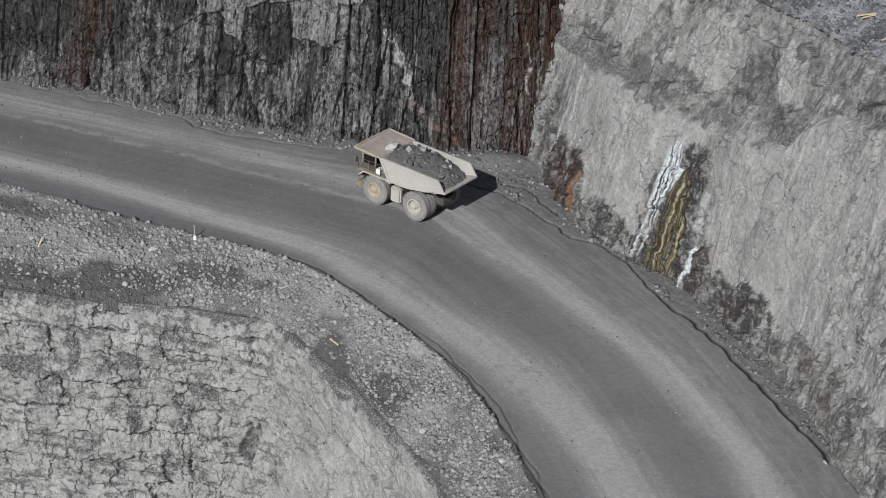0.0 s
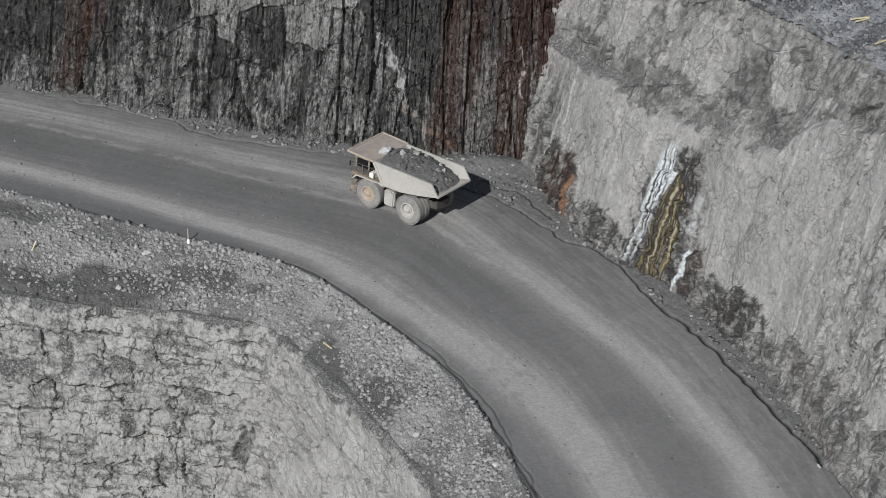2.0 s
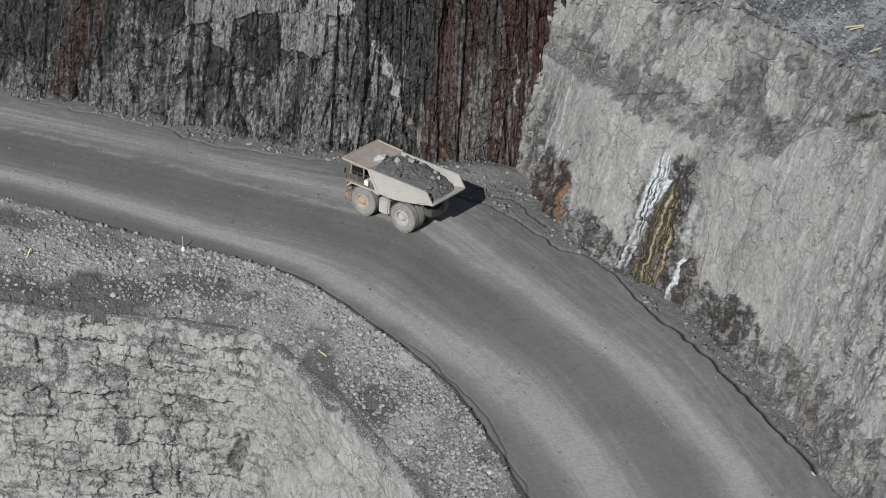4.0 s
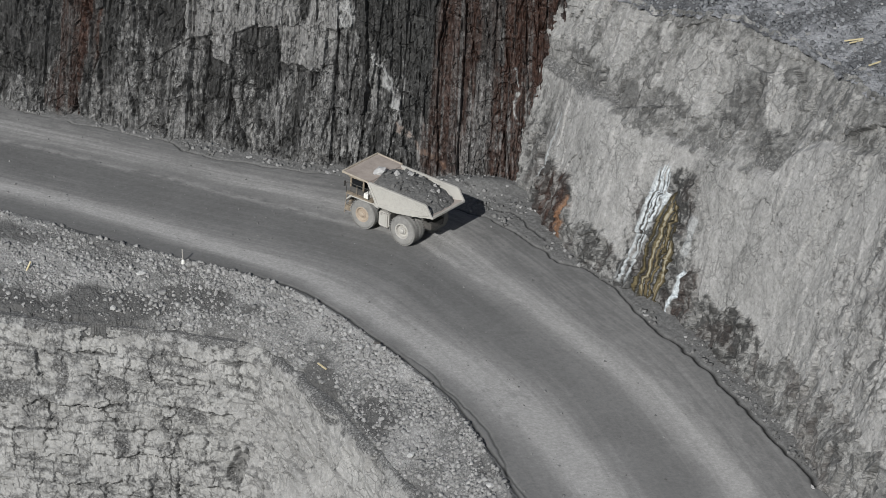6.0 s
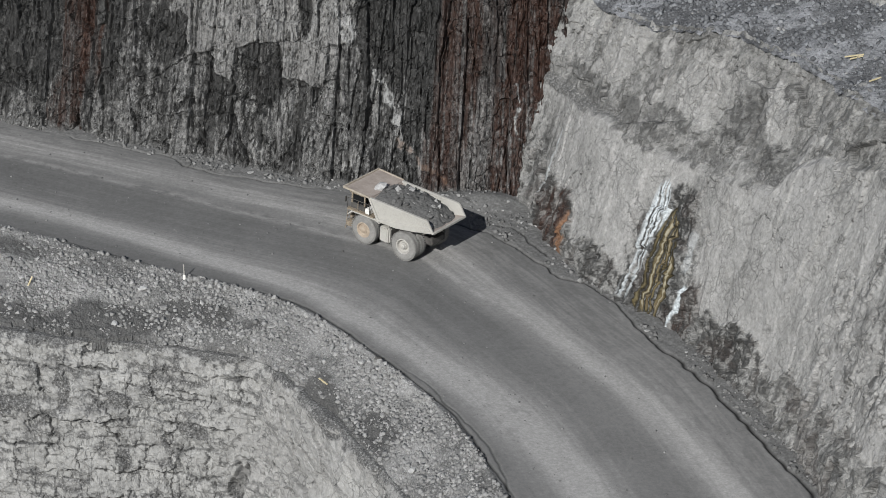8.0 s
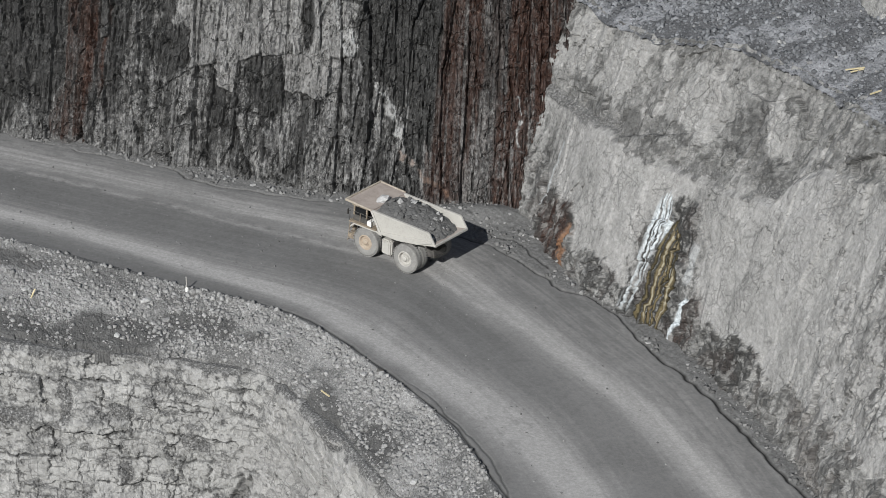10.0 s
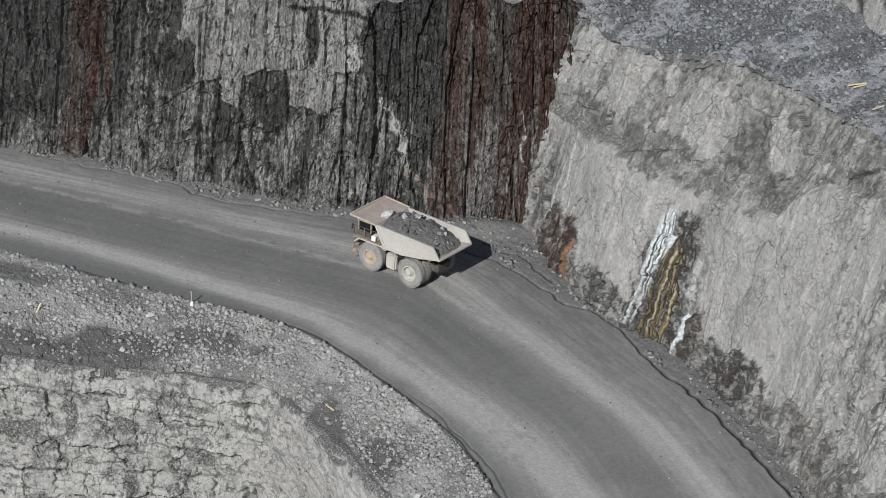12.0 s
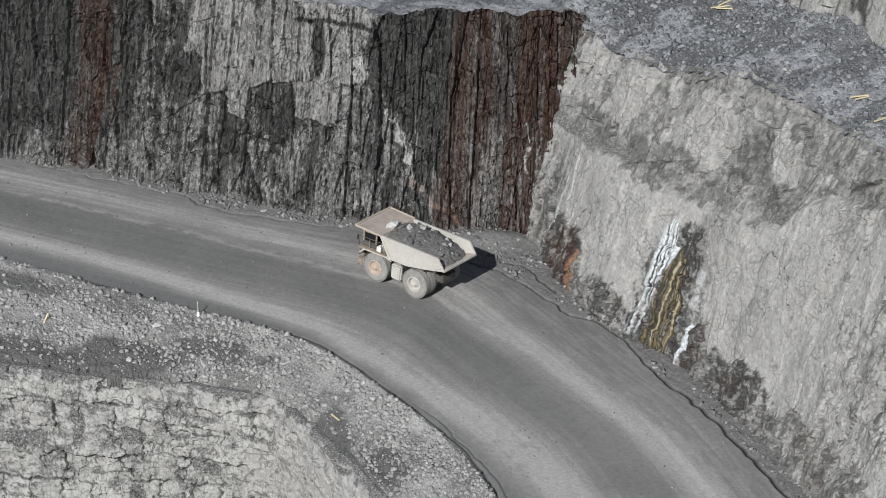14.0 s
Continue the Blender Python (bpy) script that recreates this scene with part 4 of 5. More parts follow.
def build_upper():
    """The next face up, behind the rubble bench."""
    s, h = np.arange(0, 90, 0.25), np.concatenate([np.arange(-1, 15, 0.25), [15, 18, 30, 60, 110]])
    S, H = np.repeat(s[:, None], len(h), 1), np.repeat(h[None, :], len(s), 0)
    foot = np.interp(s, [0, 19.6, 33, 42, 90], [17, 14.2, 10.8, 9.6, 9])
    X, Y, Z = bench_places(s, foot)
    X2, Y2, _ = bench_places(s, foot + 1.0)
    d = np.stack([X2 - X, Y2 - Y], 1)
    d /= np.linalg.norm(d, axis=1)[:, None]
    tag, open1 = joints(S, H, 0.4, 0.25, 191, 0.05, 1.2, 0.5)
    level = np.maximum(H - 15, 0)                  # the land on top of it runs back level
    back = 0.3 * np.minimum(H, 15) + level - 0.6 * tag + 0.4 * open1 - 0.8 * (fbm(S * 0.6, H * 0.3, 192, 5, 0.6) - 0.5)
    P = np.stack([X[:, None] + d[:, 0, None] * back, Y[:, None] + d[:, 1, None] * back, soften(Z[:, None], 31) + np.minimum(H, 15)], -1)
    dark = 0.8 * sstep(0.5, 0.6, streaks(S, H, 193, 0.6, 0.06))
    ob = grid_mesh("wall_upper", P, ROCK_EAST, stain_shade_set(S, dark=dark, pale=0.4 * sstep(0.5, 0.6, fbm(S * 0.3, H * 0.1, 194))))
    tagged(ob, "pale rock face above the rubble bench", "rock face", kind="structure")


build_upper()

# the pit floor and the land beyond, one sheet
x = np.concatenate([[-3000, -1200, -600], np.arange(-300, 301, 30), [600, 1200, 3000]]).astype(float)
GX, GY = np.meshgrid(x, x, indexing="ij")
tagged(grid_mesh("ground", np.stack([GX, GY, -44 + 3 * fbm(GX * 0.01, GY * 0.01, 201)], -1), GRAVEL, dict(dark=0 * GX, pale=0 * GX)), "grey gravel pit floor far below the road", "ground", kind="structure")


# ---- things: helpers ----
def part(name, bm, mat, parent=None, label="", smooth=False):
    """Links a bmesh as one mesh object, under its thing where one is given."""
    me = bpy.data.meshes.new(name)
    bmesh.ops.recalc_face_normals(bm, faces=bm.faces)
    bm.to_mesh(me)
    bm.free()
    for f in me.polygons:
        f.use_smooth = smooth
    me.materials.append(mat)
    ob = new(name, me)
    ob.parent = parent
    return tagged(ob, label) if label else ob


def block(lo, hi, bevel=0.03, bm=None):
    bm = bm or bmesh.new()
    c, d = (Vector(lo) + Vector(hi)) / 2, Vector(hi) - Vector(lo)
    made = bmesh.ops.create_cube(bm, size=1, matrix=Matrix.Translation(c) @ Matrix.Diagonal((*d, 1)))
    if bevel:
        edges = list({e for v in made["verts"] for e in v.link_edges})
        bmesh.ops.bevel(bm, geom=edges, offset=bevel, segments=2, affect="EDGES")
    return bm


def prism(outline, y0, y1, bevel=0.02, bm=None):
    """A plate with an outline in x and z, from y0 to y1."""
    bm = bm or bmesh.new()
    a = [bm.verts.new((x, y0, z)) for x, z in outline]
    b = [bm.verts.new((x, y1, z)) for x, z in outline]
    made = [bm.faces.new(a), bm.faces.new(list(reversed(b)))]
    for i in range(len(a)):
        made.append(bm.faces.new((a[i - 1], a[i], b[i], b[i - 1])))
    if bevel:
        bmesh.ops.bevel(bm, geom=list({e for f in made for e in f.edges}), offset=bevel, segments=1, affect="EDGES")
    return bm


def lathe(profile, count, bm=None, axis_at=(0, 0, 0), caps=True):
    """A turned shape round the y axis from (y, radius) pairs."""
    bm = bm or bmesh.new()
    rings = []
    for y, r in profile:
        rings.append([bm.verts.new((axis_at[0] + r * math.cos(math.tau * k / count), axis_at[1] + y, axis_at[2] + r * math.sin(math.tau * k / count))) for k in range(count)])
    for a, b in zip(rings[:-1], rings[1:]):
        for k in range(count):
            bm.faces.new((a[k - 1], a[k], b[k], b[k - 1]))
    if caps:
        bm.faces.new(rings[0])
        bm.faces.new(list(reversed(rings[-1])))
    return bm


def rod(points, radius, count=8, bm=None):
    bm = bm or bmesh.new()
    for a, b in zip(points[:-1], points[1:]):
        a, b = Vector(a), Vector(b)
        m = Matrix.Translation((a + b) / 2) @ (b - a).to_track_quat("Z", "Y").to_matrix().to_4x4()
        bmesh.ops.create_cone(bm, segments=count, radius1=radius, radius2=radius, depth=(b - a).length, cap_ends=True, matrix=m)
    return bm


def worn(name, a, b, rough=0.6, scale=1.5, dust=None, metal=0.0):
    """Painted or bare metal under dust: two tones in soft blotches, scratches and fine grain."""
    m, nodes, links, p = material(name, rough)
    big, fine = n_noise(m, scale, (1, 1, 1), 5.0, 0.65), n_noise(m, scale * 9, (1, 1, 1), 4.0, 0.7)
    c = n_ramp(m, big, [(0.35, a), (0.65, b)])
    if dust:
        c = n_mix(m, n_ramp(m, fine, [(0.42, (0, 0, 0)), (0.62, (1, 1, 1))]), c, dust)
    c = n_mix(m, 0.25, c, n_ramp(m, fine, [(0.3, grey(0.3)), (0.7, grey(0.7))]), "OVERLAY")
    p.inputs["Metallic"].default_value = metal
    links.new(c, p.inputs["Base Color"])
    n_bump(m, p, fine, 0.2, 0.02)
    return m


PAINT = worn("dusty_cream_paint", (0.32, 0.312, 0.29), (0.42, 0.412, 0.385), 0.7, 0.8, (0.36, 0.352, 0.333))
CANOPY = worn("worn_tan_steel", (0.25, 0.215, 0.195), (0.36, 0.315, 0.285), 0.55, 0.7)
EDGE = worn("rubbed_yellow_edge", (0.26, 0.225, 0.18), (0.4, 0.36, 0.31), 0.6, 2.0)
YELLOW = worn("dusty_yellow_paint", (0.2, 0.16, 0.115), (0.36, 0.3, 0.225), 0.7, 2.5, (0.12, 0.105, 0.09))
UNDER = worn("dark_greasy_steel", (0.03, 0.03, 0.03), (0.09, 0.085, 0.08), 0.7, 1.5)
RUBBER = worn("dusty_rubber", (0.17, 0.168, 0.163), (0.25, 0.247, 0.24), 0.9, 1.2)
HUB = worn("dusty_hub", (0.3, 0.29, 0.275), (0.42, 0.41, 0.385), 0.6, 3.0)
HUB_TAN = worn("tan_hub", (0.28, 0.225, 0.175), (0.37, 0.315, 0.255), 0.6, 3.0)
WHITE = worn("white_paint", (0.6, 0.6, 0.58), (0.72, 0.72, 0.7), 0.5, 3.0)
GLASS, _, _, g_b = material("dark_window_glass", 0.08)
g_b.inputs["Base Color"].default_value = (0.01, 0.011, 0.012, 1)
LAMP, _, _, g_b = material("headlight_lens", 0.15)
g_b.inputs["Base Color"].default_value = (0.7, 0.7, 0.68, 1)


# ---- haul truck ----
def build_wheel(parent, x, y, side, hub_mat, rim_deep):
    """A wheel with lugged tyre and dished rim; side is +1 where its outer face looks to +y."""
    r, w = 1.36, 0.74
    base = new("wheel")
    base.parent = parent
    base.matrix_local = pose(x, y, r)
    bm = lathe([(-w / 2, 0.72), (-w / 2 - 0.03, 0.95), (-w / 2 + 0.02, 1.22), (-w / 2 + 0.1, r - 0.05), (-w / 4, r), (w / 4, r), (w / 2 - 0.1, r - 0.05), (w / 2 - 0.02, 1.22), (w / 2 + 0.03, 0.95), (w / 2, 0.72), (w / 2 - 0.12, 0.64), (-w / 2 + 0.12, 0.64), (-w / 2, 0.72)], 48, None, (0, 0, 0), False)
    for k in range(36):
        turn = Matrix.Rotation(math.tau * k / 36, 4, "Y")
        for s in (-1, 1):
            m = turn @ Matrix.Translation((r - 0.005, s * 0.2, 0)) @ Matrix.Rotation(s * 0.5, 4, "X") @ Matrix.Diagonal((0.07, 0.3, 0.12, 1))
            bmesh.ops.create_cube(bm, size=1, matrix=m)
    part("tyre", bm, RUBBER, base, "grey dusty off-road tyre")
    o = side * w / 2
    d = side * rim_deep
    part("rim", lathe([(o - side * 0.5, 0.66), (o + side * 0.01, 0.73), (o + side * 0.03, 0.7), (o + side * 0.02, 0.62), (o - d, 0.54), (o - d, 0.36), (o - d * 0.4, 0.33), (o - d * 0.4, 0.01)], 32), hub_mat, base)
    part("hub_cap", lathe([(o - d * 0.3, 0.24), (o + side * 0.05, 0.22), (o + side * 0.09, 0.14), (o + side * 0.09, 0.01)], 20), hub_mat, base)
    return base


def build_truck():
    truck = new("haul_truck")
    # dump body
    side = [(2.95, 2.72), (3.55, 3.9), (4.12, 4.74), (-2.22, 4.62), (-3.03, 3.56), (-1.2, 3.14), (0.95, 2.8)]
    dump = part("dump_body", prism([(2.95, 2.72), (0.95, 2.8), (-1.2, 3.14), (-3.03, 3.56), (-3.03, 3.68), (-1.2, 3.28), (0.95, 2.96), (2.9, 2.9), (4.0, 4.74), (4.14, 4.74)], -2.42, 2.42, 0.0), CANOPY, truck, "open steel dump body, worn tan inside")
    for s in (-1, 1):
        part("side_plate", prism(side, s * 2.33, s * 2.46, 0.02), PAINT, dump, "dusty cream painted side")
        bm = prism([(4.12, 4.6), (4.12, 4.8), (-2.2, 4.68), (-2.32, 4.5)], s * 2.28, s * 2.54, 0.03)
        part("top_rail", bm, PAINT, dump)
        bm = prism([(3.02, 2.78), (3.12, 3.0), (-2.55, 3.98), (-2.75, 3.76), (-1.2, 3.16), (0.95, 2.82)], s * 2.44, s * 2.56, 0.03)
        part("lower_side_beam", bm, PAINT, dump)
        part("front_post", prism([(2.95, 2.74), (4.1, 4.72), (3.9, 4.72), (2.72, 2.8)], s * 2.4, s * 2.6, 0.03), PAINT, dump)
        part("tail_edge", prism([(-2.2, 4.66), (-2.36, 4.62), (-3.12, 3.58), (-2.98, 3.5)], s * 2.3, s * 2.5, 0.02), PAINT, dump)
    for x0 in (-1.9, -0.7, 0.5, 1.7):
        zb = np.interp(x0, [-3.03, -1.2, 0.95, 2.95], [3.56, 3.14, 2.8, 2.72])
        part("floor_beam", block((x0 - 0.13, -2.3, zb - 0.26), (x0 + 0.13, 2.3, zb + 0.02), 0.02), UNDER, dump)
    part("tail_lip", block((-3.14, -2.42, 3.5), (-2.95, 2.42, 3.7), 0.03), PAINT, dump)
    # canopy over the cab
    canopy = part("canopy", prism([(3.98, 4.68), (6.86, 4.85), (6.86, 4.95), (3.98, 4.8)], -2.55, 2.55, 0.02), CANOPY, truck, "tan steel canopy over the cab, rubbed at its rim")
    part("canopy_rim", prism([(6.76, 4.8), (6.92, 4.8), (6.92, 5.06), (6.76, 5.06)], -2.6, 2.6, 0.02), EDGE, canopy, "rubbed yellow front rim")
    for s in (-1, 1):
        part("canopy_rim", prism([(4.0, 4.72), (6.88, 4.84), (6.88, 5.04), (4.0, 4.88)], s * 2.48, s * 2.62, 0.02), EDGE, canopy)
    for y in (-1.6, -0.5, 0.5, 1.6):
        part("canopy_beam", prism([(4.0, 4.5), (6.6, 4.76), (6.6, 4.86), (4.0, 4.72)], y - 0.08, y + 0.08, 0.0), UNDER, canopy)
    # frame, axles, tanks
    frame_bar = part("chassis_frame", block((-1.9, 0.55, 1.5), (6.1, 0.95, 2.2), 0.04), UNDER, truck)
    part("chassis_frame", block((-1.9, -0.95, 1.5), (6.1, -0.55, 2.2), 0.04), UNDER, truck)
    for x in (-1.8, 1.9, 3.4):
        part("cross_member", block((x - 0.2, -0.95, 1.55), (x + 0.2, 0.95, 2.1), 0.03), UNDER, frame_bar)
    part("rear_axle", lathe([(-2.2, 0.42), (-0.7, 0.5), (-0.4, 0.75), (0.4, 0.75), (0.7, 0.5), (2.2, 0.42)], 20, None, (0, 0, 1.36)), UNDER, truck)
    part("front_axle", lathe([(-2.0, 0.28), (2.0, 0.28)], 16, None, (4.57, 0, 1.36)), UNDER, truck)
    for s in (-1, 1):
        part("hoist_cylinder", rod([(1.0, s * 1.15, 1.7), (2.5, s * 1.15, 2.8)], 0.16, 14), UNDER, truck)
        part("rear_suspension", rod([(-0.9, s * 0.9, 1.3), (-0.7, s * 0.9, 2.4)], 0.18, 14), UNDER, truck)
        tank = part("side_tank", block((1.78, s * 1.15, 0.84), (2.92, s * 2.22, 2.3), 0.12), PAINT, truck, "cream dusty side tank")
        part("filler_cap", lathe([(0, 0.09), (s * 0.06, 0.09), (s * 0.06, 0.01)], 14, None, (2.6, s * 2.22, 2.08)), HUB, tank)
        part("tank_strap", block((2.1, s * 1.2, 0.86), (2.16, s * 2.24, 2.31), 0.01), PAINT, tank)
    # wheels
    for s in (-1, 1):
        build_wheel(truck, 4.57, s * 2.02, s, HUB_TAN, 0.12)
        build_wheel(truck, 0.0, s * 2.22, s, HUB, 0.26)
        build_wheel(truck, 0.0, s * 1.38, s, HUB, 0.26)
        fender = part("front_fender", prism([(2.85, 2.5), (3.4, 2.75), (5.9, 2.75), (6.35, 2.3), (6.45, 2.34), (5.98, 2.87), (3.36, 2.87), (2.8, 2.6)], s * 1.35, s * 2.4, 0.02), PAINT, truck)
        part("fender_brace", rod([(3.2, s * 1.5, 2.7), (3.2, s * 0.9, 2.2)], 0.06), UNDER, fender)
    # front end
    part("deck", block((3.5, -2.45, 2.86), (6.5, 2.45, 2.98), 0.02), YELLOW, truck, "dusty yellow deck plates")
    grille = part("radiator_grille", block((6.15, -1.1, 1.5), (6.5, 1.1, 2.86), 0.05), UNDER, truck)
    for k in range(7):
        part("grille_slat", block((6.48, -1.0, 1.62 + 0.17 * k), (6.54, 1.0, 1.7 + 0.17 * k), 0.01), YELLOW, grille)
    part("front_bumper", block((6.1, -2.1, 1.0), (6.75, 2.1, 1.5), 0.08), YELLOW, truck)
    for s in (-1, 1):
        light = part("headlight", block((6.35, s * 1.25, 1.75), (6.6, s * 1.75, 2.1), 0.04), YELLOW, truck)
        part("lens", lathe([(0, 0.13), (0.02, 0.12), (0.02, 0.01)], 14), LAMP, light).matrix_local = pose(6.61, s * 1.5, 1.93, 0, 0, -90)
        ladder = new("ladder")
        ladder.parent = truck
        part("ladder_rail", rod([(6.8, s * 1.5, 0.7), (6.6, s * 1.5, 2.95)], 0.04), YELLOW, ladder)
        part("ladder_rail", rod([(6.8, s * 2.05, 0.7), (6.6, s * 2.05, 2.95)], 0.04), YELLOW, ladder)
        for k in range(6):
            part("rung", rod([(6.8 - 0.033 * k, s * 1.5, 0.8 + 0.37 * k), (6.8 - 0.033 * k, s * 2.05, 0.8 + 0.37 * k)], 0.03), YELLOW, ladder)
        # rails take the dark steel to stand for the shade beneath the canopy
        rail = part("handrail", rod([(6.45, s * 2.4, 2.95), (6.45, s * 2.4, 4.0), (4.0, s * 2.4, 4.0), (4.0, s * 2.4, 2.95)], 0.03), UNDER, truck)
        part("handrail_post", rod([(5.3, s * 2.4, 2.95), (5.3, s * 2.4, 4.0)], 0.03), YELLOW, rail)
        mirror = part("mirror", block((6.5, s * 2.45, 3.6), (6.58, s * 2.7, 4.15), 0.03), UNDER, truck)
        part("mirror_arm", rod([(6.45, s * 2.3, 3.9), (6.54, s * 2.5, 3.9)], 0.025), UNDER, mirror)
    # cab on the driver's side, its colour darkened for canopy shade, air cleaners beside it
    cab = part("cab", block((4.75, 0.55, 2.98), (6.3, 2.15, 3.55), 0.06), UNDER, truck, "dusty cab with dark windows, coloured dark for the canopy's shade")
    part("cab_roof", block((4.65, 0.45, 4.45), (6.4, 2.25, 4.6), 0.05), YELLOW, cab)
    for x in (4.8, 6.2):
        for y in (0.62, 2.08):
            part("cab_post", block((x - 0.07, y - 0.07, 3.5), (x + 0.07, y + 0.07, 4.5), 0.02), YELLOW, cab)
    part("window", block((4.86, 0.66, 3.5), (6.14, 2.06, 4.46), 0.02), GLASS, cab)
    part("battery_box", block((4.05, 1.4, 2.98), (4.6, 2.3, 3.45), 0.04), WHITE, truck, "white box on the deck")
    for y in (-1.9, -1.3):
        part("air_cleaner", lathe([(-0.25, 0.3), (0.25, 0.3)], 18, None, (5.6, y, 3.4)), YELLOW, truck)
    part("engine", block((3.8, -0.9, 2.1), (6.1, 0.5, 3.3), 0.08), UNDER, truck)
    for s in (-1, 1):
        part("exhaust_pipe", rod([(3.7, s * 1.1, 2.2), (3.5, s * 1.1, 2.75)], 0.12, 12), UNDER, truck)
        part("tail_light", block((-1.98, s * 0.6, 1.9), (-1.9, s * 0.9, 2.05), 0.01), WHITE, truck)
        part("mud_flap", block((1.5, s * 1.2, 1.2), (1.56, s * 2.3, 2.4), 0.01), UNDER, truck)
    head = Vector((math.cos(2.513), math.sin(2.513), 0))
    up = Vector((-GRADE, 0, 1)).normalized()
    fwd = (head - up * head.dot(up)).normalized()
    left = up.cross(fwd)
    m = Matrix((fwd, left, up)).transposed().to_4x4()
    m.translation = (-2.18, 0.83, road_z(-2.18) + 0.02)
    truck.matrix_world = m
    tagged(truck, "dusty cream rigid mining dump truck loaded with broken rock", "dump truck")
    return m


TRUCK = build_truck()

# ---- loose rock ----

def stone_material(name, low, high, tint=(1, 1, 1)):
    m, nodes, links, b = material(name)
    tone = lambda v: tuple(v * k for k in tint)
    info = nodes.new("ShaderNodeObjectInfo")
    geo = nodes.new("ShaderNodeNewGeometry")
    fine = n_noise(m, 6.0, (1, 1, 1), 4.0, 0.7)
    c = n_ramp(m, geo.outputs["Random Per Island"], [(0.0, tone(low)), (0.7, tone((low + high) / 2)), (1.0, tone(high))])
    c = n_mix(m, 0.5, c, n_ramp(m, info.outputs["Random"], [(0.0, tone(low)), (1.0, tone(high))]))
    c = n_mix(m, 0.6, c, n_ramp(m, fine, [(0.3, grey(0.28)), (0.7, grey(0.72))]), "OVERLAY")
    links.new(c, b.inputs["Base Color"])
    n_bump(m, b, fine, 0.5, 0.05)
    return m


STONE = stone_material("broken_stone", 0.08, 0.37)
STONE_BENCH = stone_material("bench_stone", 0.06, 0.36, (0.95, 0.99, 1.06))
STONE_DARK = stone_material("dark_ore", 0.03, 0.13)
STONE_PALE = stone_material("pale_stone", 0.28, 0.45)
rng = np.random.default_rng(7)


def stone_mesh(name, mat, rough, seed):
    """One broken stone of about a metre: a jittered, flattened twenty-sided lump."""
    r = random.Random(seed)
    bm = bmesh.new()
    bmesh.ops.create_icosphere(bm, subdivisions=1, radius=0.5)
    for v in bm.verts:
        v.co *= 1 + rough * (r.random() - 0.5) * 2
        v.co.z *= 0.65
    me = bpy.data.meshes.new(name)
    bm.to_mesh(me)
    bm.free()
    me.materials.append(mat)
    return me


STONES = [stone_mesh("stone", STONE, 0.5, k) for k in range(8)]
ORE = [stone_mesh("ore_lump", STONE_DARK, 0.35, 20 + k) for k in range(5)]


def heap_of(name, places, sizes, mat, label, category):
    """Uncountable small stones as one mesh of jittered boxes."""
    n = len(places)
    box = np.array([(x, y, z) for x in (-0.5, 0.5) for y in (-0.5, 0.5) for z in (-0.5, 0.5)])
    quads = np.array([(0, 1, 3, 2), (4, 6, 7, 5), (0, 4, 5, 1), (2, 3, 7, 6), (0, 2, 6, 4), (1, 5, 7, 3)])
    v = box[None] * (0.55 + 0.9 * rng.random((n, 8, 3)))
    q = rng.normal(size=(n, 4))
    q /= np.linalg.norm(q, axis=1)[:, None]
    w, x, y, z = q.T
    rot = np.stack([1 - 2 * (y * y + z * z), 2 * (x * y - z * w), 2 * (x * z + y * w), 2 * (x * y + z * w), 1 - 2 * (x * x + z * z), 2 * (y * z - x * w), 2 * (x * z - y * w), 2 * (y * z + x * w), 1 - 2 * (x * x + y * y)], 1).reshape(n, 3, 3)
    v = np.einsum("nij,nkj->nki", rot, v) * sizes[:, None, None] + places[:, None]
    faces = (quads[None] + 8 * np.arange(n)[:, None, None]).reshape(-1, 4)
    me = bpy.data.meshes.new(name)
    me.vertices.add(8 * n)
    me.vertices.foreach_set("co", v.astype(np.float32).ravel())
    me.loops.add(faces.size)
    me.loops.foreach_set("vertex_index", faces.astype(np.int32).ravel())
    me.polygons.add(len(faces))
    me.polygons.foreach_set("loop_start", np.arange(0, faces.size, 4, dtype=np.int32))
    me.update(calc_edges=True)
    me.validate()
    me.materials.append(mat)
    return tagged(new(name, me), label, category, kind="stuff")


def strip_at(a, b, s, w):
    both, r = spline([(*p, *q) for p, q in zip(a, b)], 0.3)
    at = lambda k: np.interp(s, r, both[:, k])
    return at(0) * (1 - w) + at(2) * w, at(1) * (1 - w) + at(3) * w


def sizes_of(n, low, high, power=3.0):
    return low + (high - low) * rng.random(n) ** power


# rubble on the shoulder
s, w = rng.uniform(36, 122, 30000), rng.uniform(0.01, 1.0, 30000)
keep = fbm(s * 0.3, w * 5, 211, 4, 0.6) + 0.4 * rng.random(30000) > 0.72
s, w = s[keep], w[keep]
x, y = strip_at(INNER, BRINK, s, w)
z, marks = verge_relief(s, w, x, y)
keep = rng.random(len(s)) > 0.75 * marks["dark"] - 0.25 * marks["pale"]
s, x, y, z = s[keep], x[keep], y[keep], z[keep]
heap_of("shoulder_rubble", np.stack([x, y, z], 1), sizes_of(len(s), 0.07, 0.34, 3.2), STONE, "small broken grey stones lying on the shoulder", "rubble")
# rubble along the foot of both faces
s, w = rng.uniform(36, 122, 5200), 1.0 - 0.2 * rng.random(5200) ** 1.6
x, y = strip_at(INNER, OUTER, s, w)
z, marks = road_relief(s, w, x, y)
keep = (marks["verge"] > 0.4) & (fbm(s * 0.4, w * 8, 213, 3) > 0.42)
heap_of("wall_foot_rubble", np.stack([x, y, z], 1)[keep], sizes_of(keep.sum(), 0.06, 0.36, 4), STONE, "small fallen stones along the foot of the rock faces", "rubble")
